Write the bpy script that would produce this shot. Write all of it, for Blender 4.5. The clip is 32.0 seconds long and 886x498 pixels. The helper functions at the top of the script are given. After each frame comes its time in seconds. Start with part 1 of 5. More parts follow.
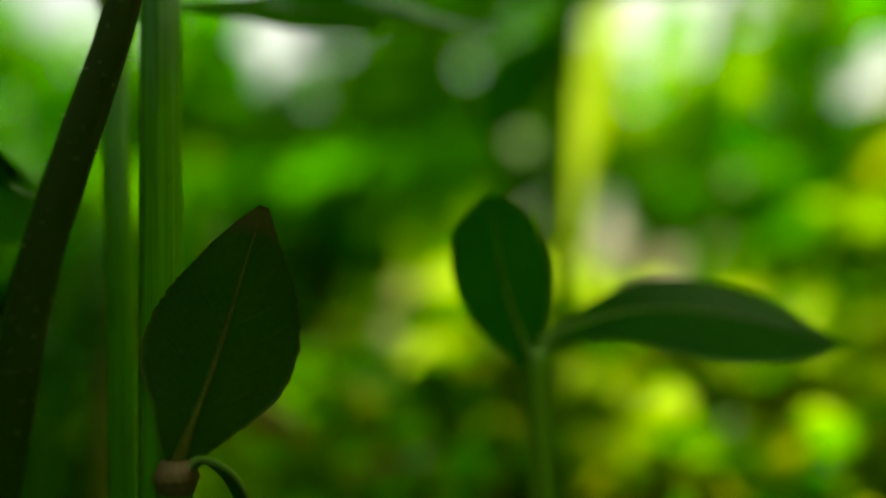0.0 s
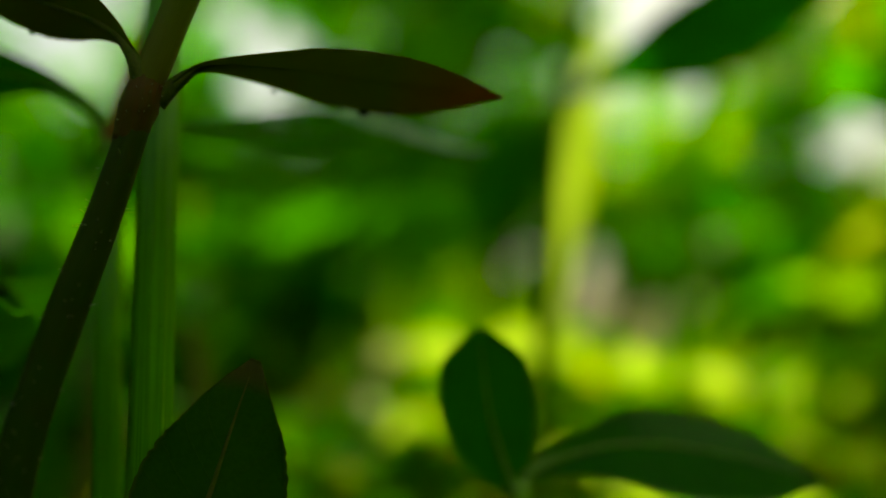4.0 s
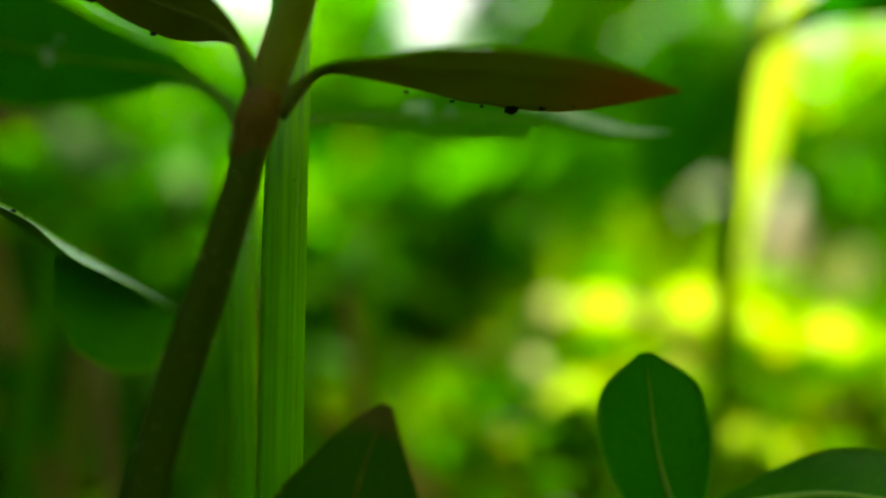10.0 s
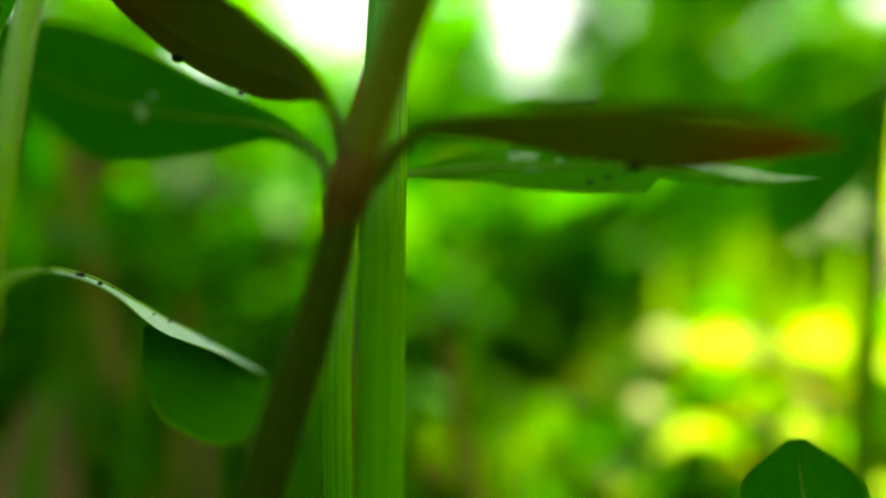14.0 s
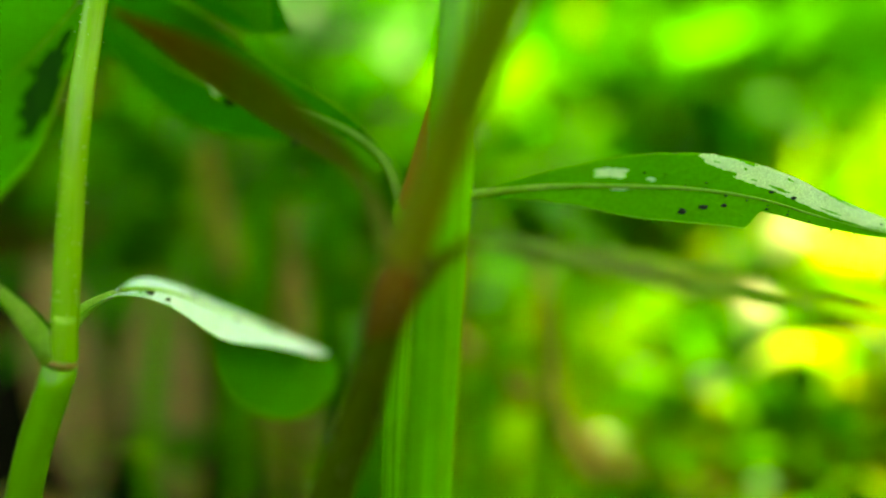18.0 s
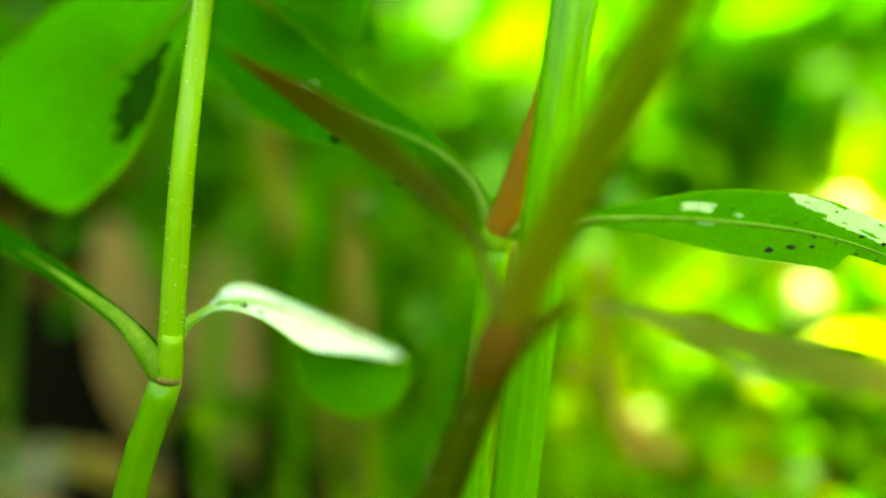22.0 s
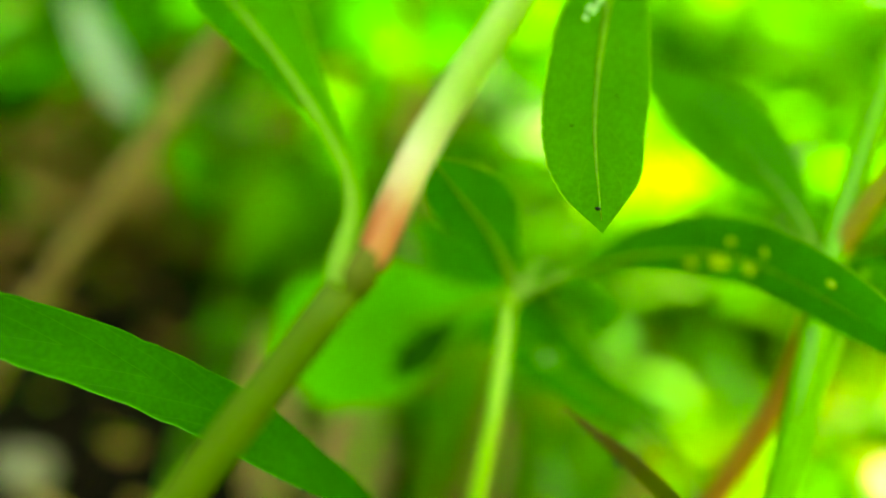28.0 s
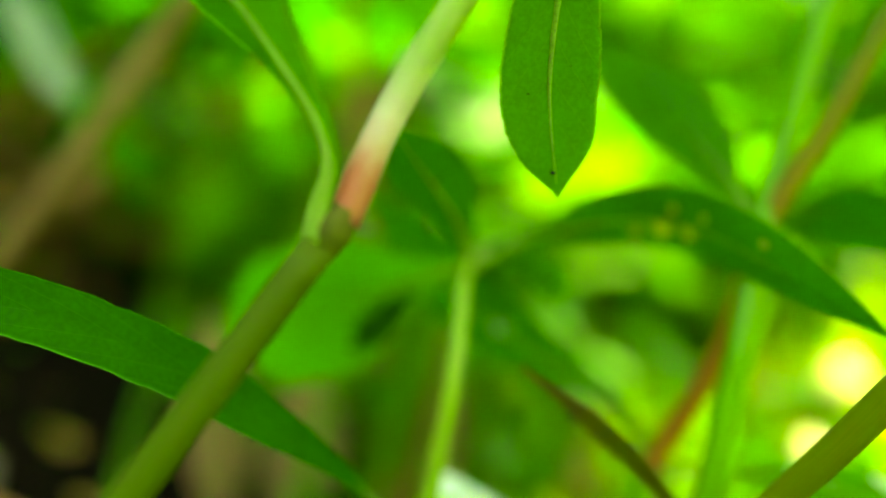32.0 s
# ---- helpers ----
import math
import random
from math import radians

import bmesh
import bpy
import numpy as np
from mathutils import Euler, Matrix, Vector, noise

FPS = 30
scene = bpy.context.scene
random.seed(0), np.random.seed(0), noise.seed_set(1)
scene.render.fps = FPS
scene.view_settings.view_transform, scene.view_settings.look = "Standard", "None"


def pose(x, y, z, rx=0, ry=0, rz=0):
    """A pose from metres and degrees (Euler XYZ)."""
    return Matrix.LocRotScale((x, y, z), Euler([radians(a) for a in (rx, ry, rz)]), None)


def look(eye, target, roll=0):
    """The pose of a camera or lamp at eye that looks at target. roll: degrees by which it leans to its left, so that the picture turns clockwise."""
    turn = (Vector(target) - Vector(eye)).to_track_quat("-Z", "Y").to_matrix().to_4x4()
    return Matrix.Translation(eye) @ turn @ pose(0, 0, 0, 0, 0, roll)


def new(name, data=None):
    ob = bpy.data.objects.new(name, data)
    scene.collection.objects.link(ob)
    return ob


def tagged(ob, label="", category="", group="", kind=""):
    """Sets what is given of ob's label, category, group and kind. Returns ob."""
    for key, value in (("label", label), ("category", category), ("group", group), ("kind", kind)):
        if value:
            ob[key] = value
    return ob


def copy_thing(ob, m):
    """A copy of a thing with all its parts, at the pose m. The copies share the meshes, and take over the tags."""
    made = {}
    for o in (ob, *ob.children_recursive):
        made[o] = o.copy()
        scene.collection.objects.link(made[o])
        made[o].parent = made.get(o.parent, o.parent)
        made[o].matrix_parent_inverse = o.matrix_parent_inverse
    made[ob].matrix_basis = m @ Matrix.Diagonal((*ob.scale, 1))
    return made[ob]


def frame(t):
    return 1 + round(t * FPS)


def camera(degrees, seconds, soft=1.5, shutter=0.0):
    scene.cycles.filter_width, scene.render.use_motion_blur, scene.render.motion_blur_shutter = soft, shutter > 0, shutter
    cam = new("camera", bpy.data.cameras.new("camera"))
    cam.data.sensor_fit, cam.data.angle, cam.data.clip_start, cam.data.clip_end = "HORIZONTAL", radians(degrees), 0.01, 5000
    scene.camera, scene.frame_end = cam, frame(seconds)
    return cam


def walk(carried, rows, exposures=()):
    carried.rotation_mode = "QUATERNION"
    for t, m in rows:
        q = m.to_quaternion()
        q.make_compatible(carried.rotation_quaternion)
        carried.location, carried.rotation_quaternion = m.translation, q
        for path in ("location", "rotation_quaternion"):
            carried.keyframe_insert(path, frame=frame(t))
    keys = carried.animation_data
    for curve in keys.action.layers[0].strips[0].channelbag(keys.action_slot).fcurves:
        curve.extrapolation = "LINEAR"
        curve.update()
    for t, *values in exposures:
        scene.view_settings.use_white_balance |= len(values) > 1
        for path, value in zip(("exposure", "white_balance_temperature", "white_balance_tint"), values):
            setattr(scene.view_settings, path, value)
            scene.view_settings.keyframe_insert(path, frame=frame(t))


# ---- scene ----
# Lengths below are written in millimetres and turned into metres by MM.
MM = 0.001
cam = camera(58.0, 32.0, soft=1.8)
cam.data.dof.use_dof = True
cam.data.dof.focus_distance = 60 * MM
cam.data.dof.aperture_fstop = 6.4

# seconds, x, y, z in millimetres, yaw, pitch, roll in degrees
PATH = [
    (0, -1.47, -4.97, 54.99, -7.90, 4.09, 2.51),
    (0.5, -2.10, -5.60, 56.11, -9.48, 4.94, 2.55),
    (1, -2.51, -4.77, 56.58, -10.46, 5.41, 2.26),
    (1.5, -2.79, -4.68, 57.70, -10.83, 5.57, 2.02),
    (2, -2.73, -4.62, 58.99, -10.61, 4.73, 1.94),
    (2.5, -2.65, -5.11, 60.75, -10.26, 4.70, 1.37),
    (3, -2.72, -6.19, 62.09, -10.01, 5.66, 1.25),
    (3.5, -2.44, -6.70, 63.07, -9.73, 6.34, 1.20),
    (5.5, -1.15, -6.31, 68.15, -6.68, 6.29, 1.21),
    (6, -0.81, -5.35, 68.85, -5.53, 5.95, 1.01),
    (6.5, -0.62, -4.60, 69.83, -4.87, 5.33, 0.93),
    (7, -0.33, -3.62, 70.46, -3.65, 4.74, 0.75),
    (7.5, -0.24, -2.97, 71.26, -2.54, 4.08, 0.57),
    (8, -0.09, -1.84, 71.45, -1.55, 3.70, 0.35),
    (8.5, -0.26, -1.34, 71.17, -1.26, 3.28, 0.53),
    (9, -0.24, 0.25, 71.41, 0.02, 1.97, 0.46),
    (9.5, 0.01, 0.84, 71.86, 1.15, 1.70, 0.23),
    (10, 0.32, 1.89, 72.45, 2.86, 1.08, 0.11),
    (10.5, -0.02, 2.34, 72.65, 3.36, 0.33, 0.11),
    (11, -0.45, 1.82, 72.28, 2.98, -0.18, 0.19),
    (11.5, -0.90, 0.36, 73.32, 1.63, -0.29, -0.35),
    (12, -0.25, 2.49, 72.93, 3.06, -0.85, -0.26),
    (12.5, 0.12, 4.49, 73.75, 5.26, -1.08, 0.11),
    (13, 1.10, 6.54, 75.62, 8.05, 0.14, 0.12),
    (13.5, -0.06, 8.26, 75.63, 9.14, 1.47, 0.28),
    (14, -1.00, 8.16, 76.48, 9.87, 2.36, 0.45),
    (14.5, -1.34, 8.88, 78.08, 11.08, 2.11, 0.80),
    (16.5, 2.68, 11.65, 94.00, 16.79, -8.65, -0.52),
    (17, 2.42, 12.91, 94.15, 17.79, -10.72, -1.03),
    (17.5, 2.43, 13.10, 94.45, 18.41, -11.14, -1.76),
    (18, 2.14, 13.85, 94.46, 19.17, -11.98, -1.55),
    (18.5, 1.91, 14.09, 94.19, 19.46, -12.44, -1.45),
    (19, 1.92, 13.99, 94.55, 19.40, -12.61, -1.65),
    (19.5, 1.63, 13.73, 94.70, 19.17, -12.55, -1.81),
    (20, 1.41, 13.34, 95.08, 19.23, -13.39, -1.83),
    (20.5, 1.08, 13.93, 96.14, 19.48, -13.44, -2.20),
    (21, 0.22, 14.43, 97.21, 20.38, -14.32, -2.07),
    (21.5, -1.03, 13.60, 99.66, 20.69, -15.26, -3.08),
    (22, -2.47, 12.26, 101.06, 21.78, -16.21, -3.15),
    (22.5, -2.37, 11.85, 101.08, 23.48, -18.32, -2.26),
    (23, -4.58, 7.24, 99.34, 24.94, -18.27, -1.52),
    (23.5, -8.18, 5.17, 99.80, 26.27, -16.50, -0.94),
    (24, -9.53, 2.74, 99.94, 25.76, -16.35, 1.18),
    (24.5, -12.64, 1.24, 103.69, 25.66, -14.34, 0.27),
    (25, -13.77, -0.83, 107.69, 26.30, -12.07, -1.51),
    (25.5, -14.94, -2.33, 110.67, 27.55, -10.59, -2.84),
    (27.5, -19.74, -7.66, 123.61, 26.95, -13.91, -9.46),
    (28, -20.02, -8.65, 125.85, 26.14, -14.05, -10.24),
    (28.5, -22.67, -9.87, 126.55, 23.00, -13.27, -10.84),
    (29, -23.86, -10.38, 127.86, 21.88, -13.18, -11.39),
    (29.5, -24.66, -10.64, 126.27, 20.63, -13.25, -11.09),
    (30, -21.46, -10.63, 126.50, 23.29, -13.34, -11.21),
    (30.5, -21.47, -11.00, 126.42, 22.93, -13.12, -11.18),
    (31, -19.77, -11.56, 126.91, 23.79, -13.24, -10.93),
    (31.5, -19.78, -11.87, 125.55, 22.92, -13.11, -10.52),
    (32, -20.07, -12.78, 123.59, 21.50, -13.34, -10.48),
]
# seconds, stops, kelvin, tint
EXPOSURES = [(t, v, k, -10) for t, v, k in ((0, 0.8, 10500), (3.5, 0.55, 10500), (6, 0.5, 10500), (9, 1.35, 10500), (12, 2.05, 10500), (14.5, 2.2, 10500), (16.5, 3.0, 11500), (20, 3.25, 12200), (23, 3.95, 14000), (25.5, 4.05, 14500), (28, 4.0, 15000), (30, 3.5, 14200), (32, 3.55, 14800))]
walk(cam, [(t, pose(x * MM, y * MM, z * MM, 90 + p, r, w)) for t, x, y, z, w, p, r in PATH], EXPOSURES)

# ---- light: an open sky and a sun behind the plants ----
SUN_EL, SUN_AZ = 66.0, 28.0   # degrees; azimuth from +y towards +x
world = bpy.data.worlds.new("sky")
scene.world = world
world.use_nodes = True
wn = world.node_tree.nodes
sky = wn.new("ShaderNodeTexSky")
sky.sky_type, sky.sun_disc = "NISHITA", False
sky.air_density, sky.dust_density = 1.0, 5.0
sky.sun_elevation, sky.sun_rotation = radians(SUN_EL), radians(SUN_AZ)
world.node_tree.links.new(sky.outputs[0], wn["Background"].inputs[0])
wn["Background"].inputs[1].default_value = 0.15
sun = new("sun", bpy.data.lights.new("sun", "SUN"))
sun.data.energy, sun.data.angle, sun.data.color = 4.8, radians(0.6), (1.0, 0.95, 0.84)
sun_dir = Vector((math.sin(radians(SUN_AZ)) * math.cos(radians(SUN_EL)), math.cos(radians(SUN_AZ)) * math.cos(radians(SUN_EL)), math.sin(radians(SUN_EL))))
sun.matrix_world = look(sun_dir * 3, (0, 0, 0))


# ---- materials ----
def nodes_of(name):
    m = bpy.data.materials.new(name)
    m.use_nodes = True
    nt = m.node_tree
    nt.nodes.clear()
    return m, nt.nodes, nt.links


def ramp(n, stops):
    r = n.new("ShaderNodeValToRGB")
    e = r.color_ramp.elements
    while len(e) < len(stops):
        e.new(0.5)
    for el, (p, c) in zip(e, stops):
        el.position, el.color = p, (*c, 1)
    return r


def noise_tex(n, l, coord, scale, detail=4.0):
    t = n.new("ShaderNodeTexNoise")
    t.inputs["Scale"].default_value, t.inputs["Detail"].default_value = scale, detail
    l.new(coord, t.inputs["Vector"])
    return t


def mix_rgb(n, l, fac, a, b, kind="MIX"):
    x = n.new("ShaderNodeMix")
    x.data_type, x.blend_type = "RGBA", kind
    for sock, v in ((x.inputs[0], fac), (x.inputs[6], a), (x.inputs[7], b)):
        if hasattr(v, "links"):
            l.new(v, sock)
        else:
            sock.default_value = v if isinstance(v, float) else (*v, 1)
    return x.outputs[2]


def leaf_material(name, base, light, under, glow, vein=(0.25, 0.4, 0.08), rough=0.45, trans=0.45, red_tip=None, dry=None, gloss=0.14):
    """A leaf blade: upper colour base..light, transmitted colour glow, lateral veins and speckles along its own UV, a reddish tip or dry edge."""
    m, n, l = nodes_of(name)
    tc = n.new("ShaderNodeTexCoord")
    uv = tc.outputs["UV"]
    big, fine = noise_tex(n, l, tc.outputs["Object"], 160.0), noise_tex(n, l, tc.outputs["Object"], 2600.0, 3.0)
    rnd = n.new("ShaderNodeObjectInfo")
    mott = ramp(n, [(0.3, base), (0.7, light)])
    l.new(big.outputs["Fac"], mott.inputs[0])
    speck = ramp(n, [(0.35, (0.86, 0.86, 0.86)), (0.65, (1.1, 1.1, 1.1))])
    l.new(fine.outputs["Fac"], speck.inputs[0])
    col = mix_rgb(n, l, 0.6, mott.outputs[0], speck.outputs[0], "MULTIPLY")
    # lateral veins: V-shaped bands from the midrib, broken by noise
    sep = n.new("ShaderNodeSeparateXYZ")
    l.new(uv, sep.inputs[0])
    ab = n.new("ShaderNodeMath"); ab.operation = "ABSOLUTE"
    sh = n.new("ShaderNodeMath"); sh.operation = "SUBTRACT"
    l.new(sep.outputs[1], sh.inputs[0]); sh.inputs[1].default_value = 0.5
    l.new(sh.outputs[0], ab.inputs[0])
    k = n.new("ShaderNodeMath"); k.operation = "MULTIPLY_ADD"
    l.new(ab.outputs[0], k.inputs[0]); k.inputs[1].default_value = -0.42
    l.new(sep.outputs[0], k.inputs[2])
    wob = n.new("ShaderNodeMath"); wob.operation = "MULTIPLY_ADD"
    l.new(big.outputs["Fac"], wob.inputs[0]); wob.inputs[1].default_value = 0.05
    l.new(k.outputs[0], wob.inputs[2])
    sc = n.new("ShaderNodeMath"); sc.operation = "MULTIPLY"
    l.new(wob.outputs[0], sc.inputs[0]); sc.inputs[1].default_value = 9.0
    fr = n.new("ShaderNodeMath"); fr.operation = "PINGPONG"
    l.new(sc.outputs[0], fr.inputs[0]); fr.inputs[1].default_value = 0.5
    vr = ramp(n, [(0.0, (1, 1, 1)), (0.055, (0, 0, 0))])
    l.new(fr.outputs[0], vr.inputs[0])
    vf = n.new("ShaderNodeMath"); vf.operation = "MULTIPLY"
    l.new(vr.outputs[0], vf.inputs[0]); vf.inputs[1].default_value = 0.28
    col = mix_rgb(n, l, vf.outputs[0], col, vein)
    mg = ramp(n, [(0.468, (0, 0, 0)), (0.49, (0.7, 0.7, 0.7))])
    l.new(ab.outputs[0], mg.inputs[0])
    col = mix_rgb(n, l, mg.outputs[0], col, [min(1.0, 1.5 * q) for q in vein])
    tint = col
    if red_tip:
        tr = ramp(n, [(red_tip[0], (0, 0, 0)), (1.0, (1, 1, 1))])
        l.new(sep.outputs[0], tr.inputs[0])
        tint = mix_rgb(n, l, tr.outputs[0], col, red_tip[1])
        glow_c = mix_rgb(n, l, tr.outputs[0], glow, red_tip[2])
    else:
        glow_c = mix_rgb(n, l, 0.7, glow, speck.outputs[0], "MULTIPLY")
    if dry:
        dr = ramp(n, [(dry[0], (0, 0, 0)), (dry[0] + 0.06, (1, 1, 1))])
        ad = n.new("ShaderNodeMath"); ad.operation = "MULTIPLY_ADD"
        l.new(big.outputs["Fac"], ad.inputs[0]); ad.inputs[1].default_value = 0.12
        l.new(sep.outputs[0], ad.inputs[2])
        l.new(ad.outputs[0], dr.inputs[0])
        tint = mix_rgb(n, l, dr.outputs[0], tint, dry[1])
    hs = n.new("ShaderNodeHueSaturation")
    va = n.new("ShaderNodeMapRange")
    l.new(rnd.outputs["Random"], va.inputs[0])
    va.inputs[3].default_value, va.inputs[4].default_value = 0.82, 1.18
    l.new(va.outputs[0], hs.inputs["Value"])
    l.new(tint, hs.inputs["Color"])
    p = n.new("ShaderNodeBsdfPrincipled")
    p.inputs["Specular IOR Level"].default_value = gloss
    l.new(hs.outputs[0], p.inputs["Base Color"])
    rr = n.new("ShaderNodeMapRange")
    l.new(big.outputs["Fac"], rr.inputs[0])
    rr.inputs[3].default_value, rr.inputs[4].default_value = rough - 0.08, rough + 0.12
    l.new(rr.outputs[0], p.inputs["Roughness"])
    bmp = n.new("ShaderNodeBump")
    bmp.inputs["Strength"].default_value, bmp.inputs["Distance"].default_value = 0.35, 0.0001
    hsum = n.new("ShaderNodeMath"); hsum.operation = "MULTIPLY_ADD"
    l.new(fine.outputs["Fac"], hsum.inputs[0]); hsum.inputs[1].default_value = 0.7
    l.new(vr.outputs[0], hsum.inputs[2])
    l.new(hsum.outputs[0], bmp.inputs["Height"])
    l.new(bmp.outputs[0], p.inputs["Normal"])
    t = n.new("ShaderNodeBsdfTranslucent")
    l.new(glow_c, t.inputs[0])
    mx = n.new("ShaderNodeMixShader")
    mx.inputs[0].default_value = trans
    l.new(p.outputs[0], mx.inputs[1]); l.new(t.outputs[0], mx.inputs[2])
    o = n.new("ShaderNodeOutputMaterial")
    l.new(mx.outputs[0], o.inputs[0])
    return m


def stem_material(name, low, high, streak, sub=0.25, rough=0.45, stretch=(22.0, 1.6, 1.0), fib_mix=0.45, mid=None, gloss=0.4):
    """A juicy stem: pigment runs from low to high along it (attribute pig), with long fibres and dots."""
    m, n, l = nodes_of(name)
    tc, at = n.new("ShaderNodeTexCoord"), n.new("ShaderNodeAttribute")
    at.attribute_name = "pig"
    mp = n.new("ShaderNodeMapping")
    mp.inputs["Scale"].default_value = stretch
    l.new(tc.outputs["UV"], mp.inputs[0])
    fib, blot = noise_tex(n, l, mp.outputs[0], 1.0, 3.0), noise_tex(n, l, tc.outputs["Object"], 420.0)
    add = n.new("ShaderNodeMath"); add.operation = "MULTIPLY_ADD"
    l.new(blot.outputs["Fac"], add.inputs[0]); add.inputs[1].default_value = 0.35
    l.new(at.outputs["Fac"], add.inputs[2])
    r = ramp(n, [(0.15, low)] + ([(0.6, mid)] if mid else []) + [(1.0, high)])
    l.new(add.outputs[0], r.inputs[0])
    fr = ramp(n, [(0.42, (0, 0, 0)), (0.62, (1, 1, 1))])
    l.new(fib.outputs["Fac"], fr.inputs[0])
    fm = n.new("ShaderNodeMath"); fm.operation = "MULTIPLY"
    l.new(fr.outputs[0], fm.inputs[0]); fm.inputs[1].default_value = fib_mix
    col = mix_rgb(n, l, fm.outputs[0], r.outputs[0], streak)
    p = n.new("ShaderNodeBsdfPrincipled")
    l.new(col, p.inputs["Base Color"])
    p.inputs["Roughness"].default_value, p.inputs["Specular IOR Level"].default_value = rough, gloss
    b = n.new("ShaderNodeBump")
    b.inputs["Strength"].default_value, b.inputs["Distance"].default_value = 0.4, 0.00012
    l.new(fib.outputs["Fac"], b.inputs["Height"])
    l.new(b.outputs[0], p.inputs["Normal"])
    t = n.new("ShaderNodeBsdfTranslucent")
    l.new(col, t.inputs[0])
    mx = n.new("ShaderNodeMixShader")
    mx.inputs[0].default_value = sub
    l.new(p.outputs[0], mx.inputs[1]); l.new(t.outputs[0], mx.inputs[2])
    o = n.new("ShaderNodeOutputMaterial")
    l.new(mx.outputs[0], o.inputs[0])
    return m


def plain_material(name, a, b, scale=300.0, rough=0.7, trans=0.0, bump=0.4, gloss=0.3):
    """A grainy two-tone surface: soil, straw, stone, dried tissue."""
    m, n, l = nodes_of(name)
    tc = n.new("ShaderNodeTexCoord")
    x, y = noise_tex(n, l, tc.outputs["Object"], scale), noise_tex(n, l, tc.outputs["Object"], scale * 9)
    r = ramp(n, [(0.3, a), (0.7, b)])
    l.new(x.outputs["Fac"], r.inputs[0])
    g = ramp(n, [(0.3, (0.7, 0.7, 0.7)), (0.7, (1.2, 1.2, 1.2))])
    l.new(y.outputs["Fac"], g.inputs[0])
    col = mix_rgb(n, l, 0.7, r.outputs[0], g.outputs[0], "MULTIPLY")
    p = n.new("ShaderNodeBsdfPrincipled")
    l.new(col, p.inputs["Base Color"])
    p.inputs["Roughness"].default_value, p.inputs["Specular IOR Level"].default_value = rough, gloss
    bp = n.new("ShaderNodeBump")
    bp.inputs["Strength"].default_value, bp.inputs["Distance"].default_value = bump, 0.3 / scale
    l.new(y.outputs["Fac"], bp.inputs["Height"])
    l.new(bp.outputs[0], p.inputs["Normal"])
    o = n.new("ShaderNodeOutputMaterial")
    if trans:
        t = n.new("ShaderNodeBsdfTranslucent")
        l.new(col, t.inputs[0])
        mx = n.new("ShaderNodeMixShader")
        mx.inputs[0].default_value = trans
        l.new(p.outputs[0], mx.inputs[1]); l.new(t.outputs[0], mx.inputs[2])
        l.new(mx.outputs[0], o.inputs[0])
    else:
        l.new(p.outputs[0], o.inputs[0])
    return m


GREEN = leaf_material("leaf_green", (0.014, 0.13, 0.003), (0.034, 0.21, 0.004), None, (0.10, 0.58, 0.002), trans=0.5)
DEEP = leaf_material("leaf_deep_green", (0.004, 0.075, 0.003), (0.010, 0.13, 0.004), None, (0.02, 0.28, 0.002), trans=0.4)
FRESH = leaf_material("leaf_fresh_green", (0.05, 0.24, 0.003), (0.09, 0.32, 0.004), None, (0.20, 0.66, 0.002), trans=0.5)
BROAD = leaf_material("leaf_broad_light", (0.08, 0.34, 0.003), (0.12, 0.42, 0.004), None, (0.24, 0.85, 0.002), trans=0.6)
LIME = leaf_material("leaf_lime_lit_tone", (0.09, 0.29, 0.003), (0.16, 0.37, 0.005), None, (0.36, 0.76, 0.003), trans=0.55)
SILVER = leaf_material("leaf_waxy", (0.04, 0.18, 0.006), (0.07, 0.26, 0.012), None, (0.18, 0.70, 0.004), rough=0.3, gloss=0.4, trans=0.55)
LONG = leaf_material("leaf_rich_green", (0.002, 0.080, 0.002), (0.006, 0.120, 0.003), None, (0.008, 0.26, 0.002), trans=0.33, vein=(0.03, 0.22, 0.02), gloss=0.06, rough=0.55)
RUSTY = leaf_material("leaf_rusty", (0.07, 0.095, 0.006), (0.11, 0.125, 0.008), None, (0.33, 0.37, 0.006), vein=(0.14, 0.11, 0.02), trans=0.45,
                      red_tip=(0.66, (0.34, 0.11, 0.012), (0.6, 0.22, 0.012)))
BROWNISH = leaf_material("leaf_brownish", (0.12, 0.13, 0.006), (0.19, 0.18, 0.010), None, (0.36, 0.36, 0.010), vein=(0.2, 0.13, 0.04), trans=0.35,
                         red_tip=(0.62, (0.26, 0.08, 0.015), (0.55, 0.18, 0.015)))
DRYTIP = leaf_material("leaf_dry_tip", (0.022, 0.09, 0.004), (0.045, 0.12, 0.006), None, (0.13, 0.36, 0.004), trans=0.3, vein=(0.08, 0.10, 0.015), dry=(0.93, (0.16, 0.10, 0.03)))
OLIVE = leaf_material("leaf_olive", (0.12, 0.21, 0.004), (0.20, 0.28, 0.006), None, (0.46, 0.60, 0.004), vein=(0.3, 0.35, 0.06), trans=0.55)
YELLOW = leaf_material("leaf_yellow_lit_tone", (0.40, 0.50, 0.03), (0.58, 0.64, 0.08), None, (0.72, 0.92, 0.08), vein=(0.5, 0.45, 0.1), trans=0.5)
STEM_RED = stem_material("stem_reddish", (0.026, 0.070, 0.003), (0.13, 0.065, 0.004), (0.040, 0.085, 0.004), gloss=0.15)
STEM_OLIVE = stem_material("stem_olive", (0.20, 0.25, 0.012), (0.30, 0.15, 0.025), (0.26, 0.26, 0.03), sub=0.4)
STEM_DARKOLIVE = stem_material("stem_dark_olive", (0.05, 0.11, 0.003), (0.12, 0.10, 0.02), (0.07, 0.12, 0.008), sub=0.2, rough=0.6, gloss=0.15)
